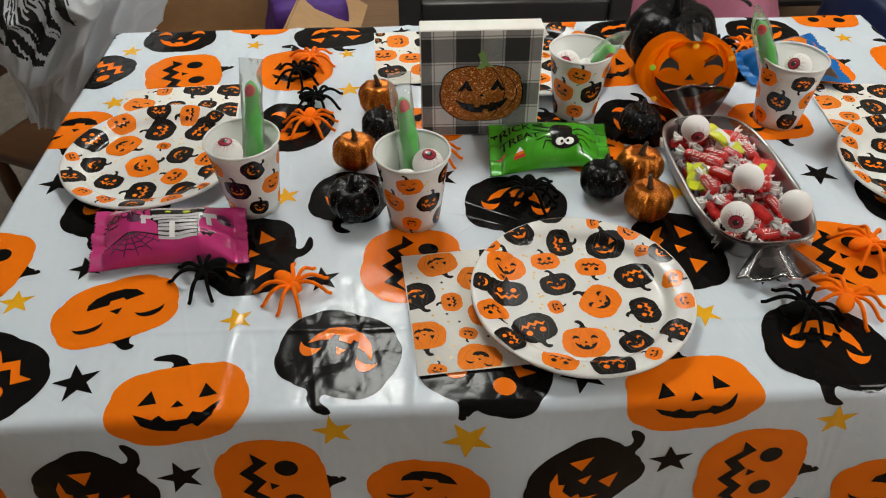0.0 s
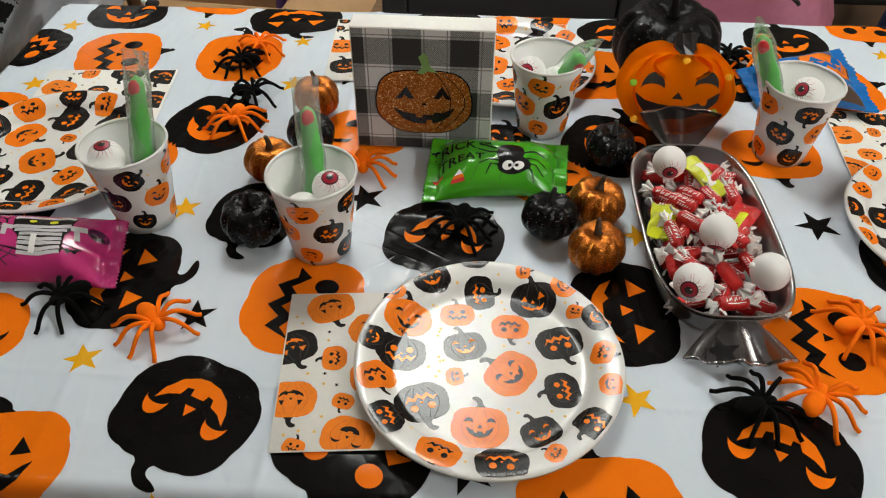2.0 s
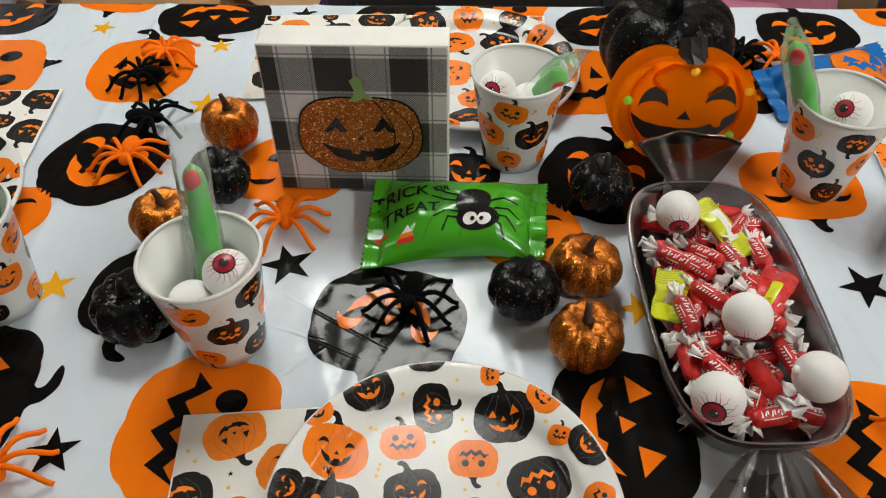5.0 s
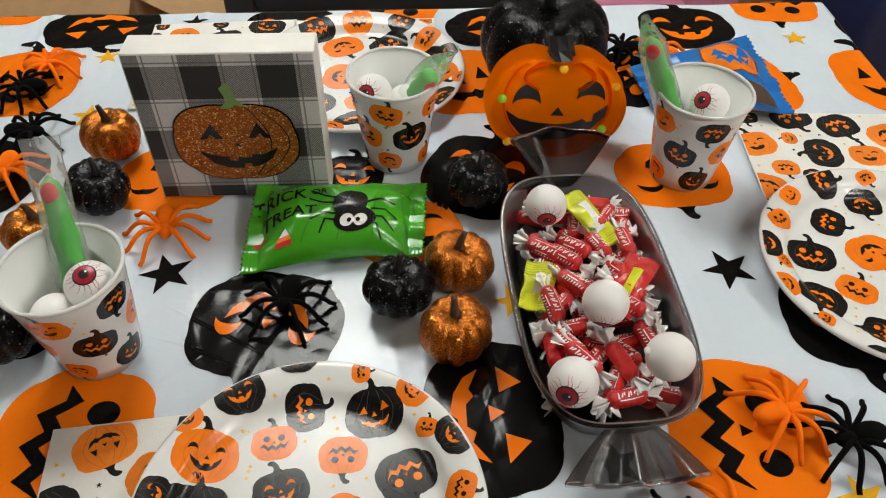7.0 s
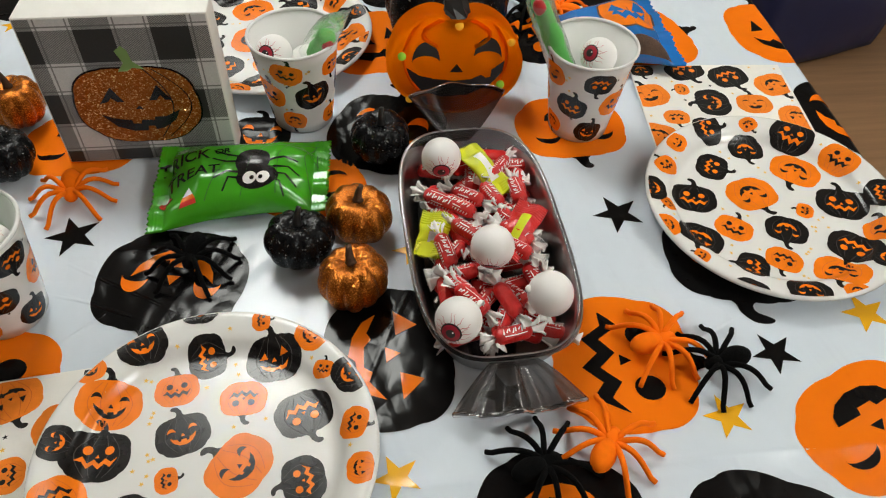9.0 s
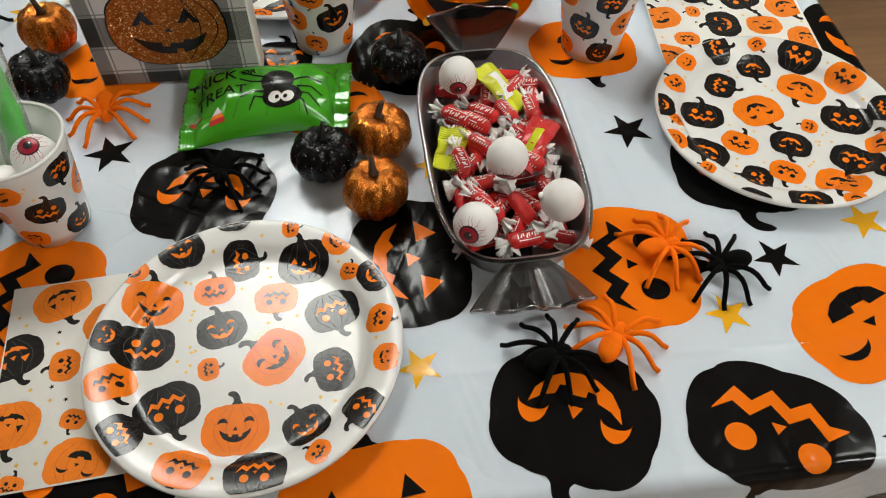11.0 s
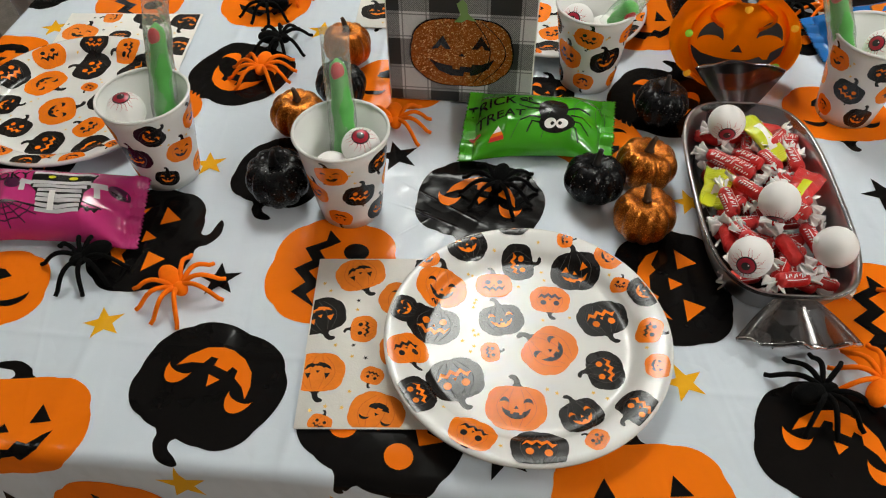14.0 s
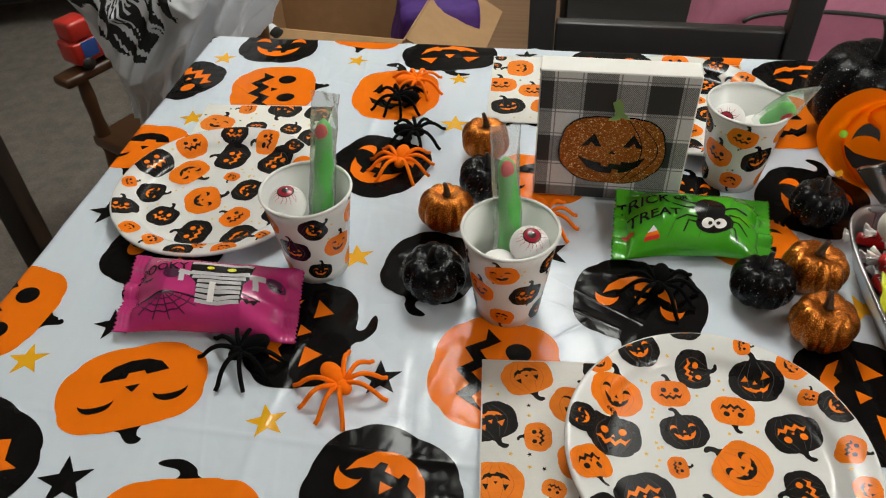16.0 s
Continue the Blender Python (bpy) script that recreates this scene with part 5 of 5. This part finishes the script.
def candy_tray(m):
    r = root("candy_tray", m, "smoky clear plastic tray shaped like a wrapped candy", "tray")
    seg = 96
    rings = [(0.050, 0.110, 0.0012), (0.054, 0.114, 0.004), (0.0575, 0.118, 0.014), (0.0605, 0.121, 0.028), (0.0625, 0.123, 0.034), (0.0655, 0.1265, 0.0345), (0.0662, 0.1272, 0.0325), (0.0655, 0.1265, 0.031),
             (0.0625, 0.1235, 0.0315), (0.0618, 0.1222, 0.028), (0.0588, 0.1193, 0.014), (0.0552, 0.1152, 0.003), (0.052, 0.112, 0.0)]
    vs, fs = [], []
    for rx, ry, z in rings:
        for j in range(seg):
            x, y = oval(2 * math.pi * j / seg, rx, ry)
            vs.append((x, y, z))
    for i in range(len(rings) - 1):
        for j in range(seg):
            fs.append((i * seg + j, i * seg + (j + 1) % seg, (i + 1) * seg + (j + 1) % seg, (i + 1) * seg + j))
    fs += [tuple(range(seg)), tuple(range(len(rings) * seg - 1, (len(rings) - 1) * seg - 1, -1))]
    mesh("bowl", vs, fs, SMOKE, r)
    for sy in (-1, 1):
        rows, cols = 16, 49
        vs, fs, edge = [], [], []
        for i in range(rows):
            s = i / (rows - 1)
            half = 0.008 + 0.041 * s ** 0.75 if sy < 0 else 0.008 + 0.036 * s ** 0.85
            for j in range(cols):
                t = -1 + 2 * j / (cols - 1)
                pleat = math.cos(t * 7.5 + 0.5) + (0.35 * math.cos(t * 17 + 1.2) if sy < 0 else -0.4)
                if sy < 0:
                    y, z = 0.118 + 0.040 * s - 0.006 * s * t ** 2 + 0.0015 * s * pleat, 0.026 - 0.013 * s + 0.0046 * s ** 0.7 * pleat - 0.004 * s * t * t
                else:
                    y, z = 0.118 + 0.048 * s - 0.020 * s * t ** 2, 0.027 + 0.028 * s + 0.0014 * s ** 0.7 * pleat + 0.004 * s * t * t
                vs.append((half * t, sy * y, max(0.003, z)))
                if i == rows - 1:
                    edge.append(vs[-1])
        for i in range(rows - 1):
            for j in range(cols - 1):
                a = i * cols + j
                fs.append((a, a + 1, a + cols + 1, a + cols))
        ob = mesh("twist_end", vs, fs, SMOKE_LIT if sy < 0 else SMOKE_SHADED, r, "pleated fan-shaped end")
        so = ob.modifiers.new("thick", "SOLIDIFY")
        so.thickness = 0.0018
        mesh("edge_bead", *tube(edge, [0.0021] * cols, 8), SMOKE_LIT if sy < 0 else SMOKE_SHADED, ob, "rounded dark edge")
    return r


candy_tray(pose(0.334, 0.297, TOP + 0.0004, 0, 0, 2))


# ---- wrapped candies in the tray ----
def wrapped_candy():
    r = root("wrapped_candy", pose(0, 0, 0), "red wrapped candy with twisted white paper ends", "candy", "wrapped candies")
    n, seg = 12, 14
    rr = np.random.RandomState(2)
    pts = [(-0.0145 + 0.029 * i / (n - 1), 0, 0) for i in range(n)]
    rad = [0.0064 * (0.62 if i in (0, n - 1) else 0.93 if i in (1, n - 2) else 1 + rr.uniform(-0.03, 0.03)) for i in range(n)]
    mesh("wrapper", *tube(pts, rad, seg), FOIL_RED, r)
    lab = lambda u, v, off: np.stack([u, (0.00655 + off) * np.sin(v / 0.0065), (0.00655 + off) * np.cos(v / 0.0065)], -1)
    bars = [strip([(-0.0095 + 0.0024 * k, -0.0022 + 0.0008 * (k % 3)), (-0.0087 + 0.0024 * k + 0.0010 * (k % 2), 0.0020 - 0.0006 * (k % 2))], 0.0012, 0.0008) for k in range(9)]
    bars += [strip([(-0.011 + 0.0026 * k, 0.0060), (-0.0100 + 0.0026 * k, 0.0082)], 0.0010, 0.0007) for k in range(8)]
    bars += [strip([(-0.009, -0.0036), (0.0, -0.0039), (0.009, -0.0034)], 0.0006), strip([(-0.004, 0.0042), (0.006, 0.0044)], 0.0008)]
    vs, fs, idx = printed([(p, 0, 1) for p in bars], lab, 0.003, 0.0002)
    mesh("wrapper_print", vs, fs, WAX, r, "small white printed marks")
    for s in (-1, 1):
        rows, cols = 6, 15
        vs, fs = [], []
        for i in range(rows):
            q = i / (rows - 1)
            half = 0.0020 + 0.0056 * q
            for j in range(cols):
                t = -1 + 2 * j / (cols - 1)
                vs.append((s * (0.0142 + 0.0118 * q - 0.002 * q * t * t + rr.uniform(-0.0009, 0.0009)), half * t, 0.0030 * (0.4 + q) * math.sin(t * 6.5 + s) + 0.0022 * q * t + rr.uniform(-0.0010, 0.0010)))
        for i in range(rows - 1):
            for j in range(cols - 1):
                a = i * cols + j
                fs.append((a, a + 1, a + cols + 1, a + cols))
        ob = mesh("twist", vs, fs, WAX, r, "white twisted paper end")
        so = ob.modifiers.new("thick", "SOLIDIFY")
        so.thickness = 0.0003
    return r


candy = wrapped_candy()
rr = np.random.RandomState(17)
spots = []
for layer, (count, z) in enumerate(((30, 0.0095), (30, 0.021), (14, 0.031))):
    made, tries = 0, 0
    while made < count and tries < 900:
        tries += 1
        x, y = rr.uniform(-0.042, 0.042), rr.uniform(-0.100, 0.100)
        if layer == 2 and (abs(x) > 0.036 or abs(y) > 0.085):
            continue
        if layer and any(math.hypot(0.334 + x - e[0][0], 0.297 + y - e[0][1]) < 0.023 for e in EYES[6:]):
            continue
        if all(math.hypot(x - a, y - b) > 0.0135 or abs(z - c) > 0.004 for a, b, c in spots):
            spots.append((x, y, z))
            made += 1
for i, (x, y, z) in enumerate(spots):
    turn = rr.uniform(0, 180)
    if abs(x) > 0.034:
        turn = 90 + rr.uniform(-30, 30)
    if abs(y) > 0.085:
        turn = rr.uniform(-25, 25)
    m = pose(0.334 + x, 0.297 + y, TOP + z + rr.uniform(-0.001, 0.001), rr.uniform(0, 360) if i % 3 == 0 else rr.uniform(-35, 35), rr.uniform(-12, 12), turn) @ Matrix.Scale(1.02, 4)
    if i == 0:
        candy.matrix_basis = m
    else:
        copy_thing(candy, m)
for x, y, z, a, mat, lab, ln in ((0.345, 0.368, 0.036, 118, FOIL_LIME, "lime yellow flat candy packet", 0.062), (0.292, 0.300, 0.030, 75, FOIL_LIME, "lime yellow flat candy packet", 0.045), (0.362, 0.293, 0.037, 55, FOIL_RED, "shiny red candy packet with green print", 0.060)):
    pr_ = [("label_print", [strip([(-ln * 0.24, 0), (ln * 0.24, 0)], 0.008)], WAX if mat is FOIL_LIME else FOIL_LIME, 1)]
    pk, _ = treat_bag(pose(x, y, TOP + z - 0.004, 8, -6, a), ln, 0.026, 0.005, mat, lab, pr_)
    pk.name = "candy_packet"
    tagged(pk, category="candy", group="wrapped candies")


# ---- behind and beside the table ----
def dining_chair(m):
    r = root("dining_chair", m, "dark espresso wooden dining chair pushed up to the table", "chair", "dining chairs")
    for x in (-0.20, 0.20):
        part("back_post", box(x - 0.021, x + 0.021, -0.018, 0.018, 0, 1.0, 0.004), ESPRESSO, r)
        part("front_leg", box(x - 0.02, x + 0.02, -0.42, -0.38, 0, 0.43, 0.004), ESPRESSO, r)
        part("side_rail", box(x - 0.012, x + 0.012, -0.379, -0.019, 0.36, 0.42, 0.003), ESPRESSO, r)
    part("seat", box(-0.215, 0.215, -0.43, -0.02, 0.4305, 0.465, 0.010), ESPRESSO, r)
    for z in (0.69, 0.935):
        part("back_rail", box(-0.178, 0.178, -0.012, 0.012, z - 0.03, z + 0.025, 0.004), ESPRESSO, r)
    part("stretcher", box(-0.178, 0.178, -0.01, 0.01, 0.2, 0.24, 0.003), ESPRESSO, r)
    return r


chair = dining_chair(pose(0.155, 0.95, 0.0, 0, 0, 0))
copy_thing(chair, pose(-0.78, 0.36, 0.0135, 0, 0, 97))


def cardboard_box(m, w=0.52, d=0.40, h=0.42):
    r = root("cardboard_box", m, "open brown cardboard box with its flaps folded out", "box")
    t = 0.005
    part("base", box(-w / 2, w / 2, -d / 2, d / 2, 0, t, 0), CARD, r, smooth=False)
    for y in (-d / 2, d / 2 - t):
        part("side", box(-w / 2, w / 2, y, y + t, t + 0.0005, h, 0.001), CARD, r, smooth=False)
    for x in (-w / 2, w / 2 - t):
        part("side", box(x, x + t, -d / 2 + t + 0.0005, d / 2 - t - 0.0005, t + 0.0005, h, 0.001), CARD, r, smooth=False)
    for m2, L in ((pose(0, -d / 2, h, 35, 0, 0), w), (pose(0, d / 2, h, -20, 0, 180), w), (pose(w / 2, 0, h, 30, 0, 90), d), (pose(-w / 2, 0, h, 70, 0, -90), d)):
        part("flap", box(-L / 2 + 0.004, L / 2 - 0.004, -0.19, -0.002, 0.001, 0.005, 0.001), CARD, r, smooth=False, m=m2)


cardboard_box(pose(-0.62, 1.66, 0.0, 0, 0, -6))


def soft_block(name, m, size, mat, label, category, seed, amp=0.02, kind=""):
    """A sagging cloth bundle."""
    bm = bmesh.new()
    bmesh.ops.create_cube(bm, size=1)
    bmesh.ops.subdivide_edges(bm, edges=bm.edges[:], cuts=14, use_grid_fill=True)
    for v in bm.verts:
        d = v.co.normalized() * 0.62
        p = v.co.lerp(d, 0.45)
        q = Vector((p.x * size[0], p.y * size[1], (p.z + 0.5) * size[2]))
        k = noise.noise(q * 9 + Vector((seed, 0, 0))) * amp + abs(noise.noise(Vector((q.x * 22, q.y * 22, q.z * 5 + seed)))) * amp * 0.8
        v.co = q + p.normalized() * k
        v.co.z = max(0.0, v.co.z)
    ob = part(name, bm, mat, None)
    ob.matrix_basis = m
    return tagged(ob, label, category, kind=kind)


soft_block("purple_bag", pose(-0.345, 1.72, 0.0, 0, 0, 15), (0.22, 0.2, 0.42), PURPLE, "crumpled purple fabric bag on the floor", "bag", 3)
soft_block("pink_backpack", pose(0.62, 1.50, 0.0, -8, 0, -8), (0.62, 0.22, 0.60), PINK, "pink padded backpack behind the chair", "backpack", 7, 0.03)
backpack = bpy.data.objects["pink_backpack"]
part("front_pocket", box(-0.20, 0.20, -0.165, -0.115, 0.16, 0.40, 0.022, 4), PINK, backpack, "padded pink front pocket")
mesh("zipper", *tube([(0.22 * math.cos(a), -0.150, 0.47 + 0.045 * math.sin(a)) for a in np.linspace(0.1, 3.04, 20)], [0.005] * 20, 8), CABLE, backpack, "dark curved zipper")
mesh("strap", *tube([(0.07 * math.cos(a), -0.02, 0.60 + 0.06 * math.sin(a)) for a in np.linspace(0, 3.14, 14)], [0.010] * 14, 8), PINK, backpack, "pink carrying loop")
soft_block("navy_bin", pose(1.50, 1.72, 0.0, 0, 0, 10), (0.42, 0.36, 0.40), NAVY, "dark navy storage bin on the floor", "bin", 9, 0.006)


def draped_sheet(m):
    """A ghost-like sheet hanging in folds over a low chair."""
    r = root("ghost_sheet", m, "greyish white draped cloth with black brush strokes", "cloth")
    rows, cols = 230, 400
    vs = []
    for i in range(rows):
        s = i / (rows - 1)
        low = max(0.0, s - 0.52)
        for j in range(cols):
            a = 2 * math.pi * j / cols
            q = Vector((math.cos(a) * 1.6, math.sin(a) * 1.6 + 3, s * 2.6 + 0.9 * math.cos(a)))
            fold = 1 - 2.6 * abs(noise.noise(q * 0.9)) + 0.62 * (1 - 2.6 * abs(noise.noise(q * 2.0 + Vector((4, 1, 0)))))
            fold += 0.16 * (1 - 2.6 * abs(noise.noise(q * 4.3 + Vector((1, 7, 0)))))
            rad = 0.132 * math.sin(min(1, s * 2.4 + 0.02) * math.pi / 2) ** 0.7 * (1 - 1.45 * low) * (1 + 0.25 * fold * min(1, s * 2))
            z = 1.04 - 0.58 * s + 0.025 * noise.noise(q * 1.3)
            vs.append((rad * math.cos(a) * 1.15 + 0.01 - 0.26 * low ** 1.2, rad * math.sin(a) - 0.04 * s, z))
    fs = [(i * cols + j, i * cols + (j + 1) % cols, (i + 1) * cols + (j + 1) % cols, (i + 1) * cols + j) for i in range(rows - 1) for j in range(cols)]
    idx = []
    for i in range(rows - 1):
        for j in range(cols):
            x, y, z = vs[i * cols + j]
            mid = -0.033 + 0.03 * (z - 0.645)
            half = 0.085 * min(1.0, max(0.0, (z - 0.635) / 0.11)) * (1 + 0.5 * noise.noise(Vector((x * 40, z * 9, 2))))
            streak = noise.noise(Vector(((x - 0.35 * (z - 0.65) * x * 8) * 90, 1.5, z * 6))) + 0.7 * noise.noise(Vector((x * 230, 4.5, z * 10)))
            idx.append(1 if y < -0.02 and z < 0.98 and abs(x - mid) < half and streak < 0.24 else 0)
    mesh("drape", vs, fs, [SHEET, SHEET_BLACK], r, idx=idx)
    return r


draped_sheet(pose(-0.70, 1.03, 0.0, 0, 0, 0))


def child_chair(m):
    r = root("child_chair", m, "small brown wooden child's chair with turned legs", "chair")
    part("seat", box(-0.17, 0.17, -0.16, 0.16, 0.26, 0.29, 0.008), OAK, r)
    for x in (-0.15, 0.15):
        for y, top in ((-0.14, 0.435), (0.14, 0.60)):
            rad = [0.014, 0.017, 0.012, 0.019, 0.019, 0.013, 0.018, 0.014, 0.016, 0.013]
            mesh("leg", *tube([(x, y, top * i / 9) for i in range(10)], rad, 14), OAK, r)
        part("arm", box(x - 0.026, x + 0.026, -0.19, 0.13, 0.436, 0.458, 0.008), OAK, r)
        mesh("stretcher", *tube([(x, -0.14, 0.12), (x, 0.0, 0.12), (x, 0.14, 0.12)], [0.008, 0.012, 0.008], 12), OAK, r)
    for z in (0.40, 0.52):
        part("back_slat", box(-0.135, 0.135, 0.132, 0.148, z, z + 0.05, 0.004), OAK, r)


child_chair(pose(-0.86, 1.20, 0.0125, 0, 0, -25))


def toy_truck(m):
    r = root("toy_truck", m, "red plastic toy truck with a blue door", "toy")
    part("body", box(-0.05, 0.05, -0.09, 0.09, 0.02, 0.10, 0.012), TOY_RED, r)
    part("cab", box(-0.045, 0.045, -0.08, 0.01, 0.1005, 0.17, 0.014), TOY_RED, r)
    part("door", box(0.0505, 0.054, -0.06, 0.0, 0.04, 0.10, 0.002), TOY_BLUE, r)
    for x in (-0.05, 0.05):
        for y in (-0.055, 0.055):
            vs, fs = tube([(x - 0.01, y, 0.022), (x + 0.01, y, 0.022)], [0.022, 0.022], 20)
            mesh("wheel", vs, fs, SHELL_BLACK, r)


toy_truck(pose(-1.040, 1.185, 0.4708, 0, 0, -25) @ Matrix.Scale(0.62, 4))


def wire_shelf(m):
    r = root("wire_shelf", m, "black metal wire shelf standing on the floor", "shelf")
    for x in (-0.75, 0.75):
        for y in (-0.15, 0.15):
            mesh("post", *tube([(x, y, 0), (x, y, 0.4), (x, y, 0.8)], [0.012] * 3, 10), CABLE, r)
    for z in (0.12, 0.42, 0.72):
        part("shelf_board", box(-0.738, 0.738, -0.17, 0.17, z, z + 0.02, 0.003), CABLE, r)


wire_shelf(pose(0.75, 2.35, 0))
cable = root("cable", pose(-0.1, 2.0, 0.004), "black cable lying loose on the floor", "cable")
mesh("cord", *tube([(0.45 * math.sin(0.5 * i), 0.15 * math.cos(0.9 * i), 0.002 + 0.001 * (i % 2)) for i in range(30)], [0.004] * 30, 8), CABLE, cable)


def low_cabinet(m):
    r = root("low_cabinet", m, "dark brown low cabinet standing on the carpet", "cabinet")
    part("body", box(-0.45, 0.45, -0.2, 0.2, 0.10, 0.62, 0.006), ESPRESSO, r)
    for x in (-0.225, 0.225):
        d = part("door", box(x - 0.215, x + 0.215, -0.221, -0.2005, 0.13, 0.59, 0.004), ESPRESSO, r)
        part("knob", ball(0.012, 0.012, 0.012, (x * 0.3, -0.232, 0.4), 12, 8), CABLE, d)
    for x in (-0.4, 0.4):
        for y in (-0.16, 0.16):
            part("foot", box(x - 0.02, x + 0.02, y - 0.02, y + 0.02, 0, 0.0995, 0.003), ESPRESSO, r)


low_cabinet(pose(-1.98, 2.42, 0.0125, 0, 0, 20))


def striped_sock(m):
    r = root("striped_sock", m, "black and white striped sock lying on the box flap", "sock")
    for i in range(8):
        a0, a1 = i / 8, (i + 1) / 8
        pts = [(0.16 * (q - 0.5), 0.02 * math.sin(3 * q), 0.016 + 0.012 * math.sin(4 * q)) for q in np.linspace(a0, a1, 4)]
        mesh("stripe", *tube(pts, [0.022] * 4, 14, 0.7), SHEET_BLACK if i % 2 else SHEET, r)


striped_sock(pose(-0.735, 1.40, 0.440, 14, 0, -12) @ Matrix.Scale(0.7, 4))
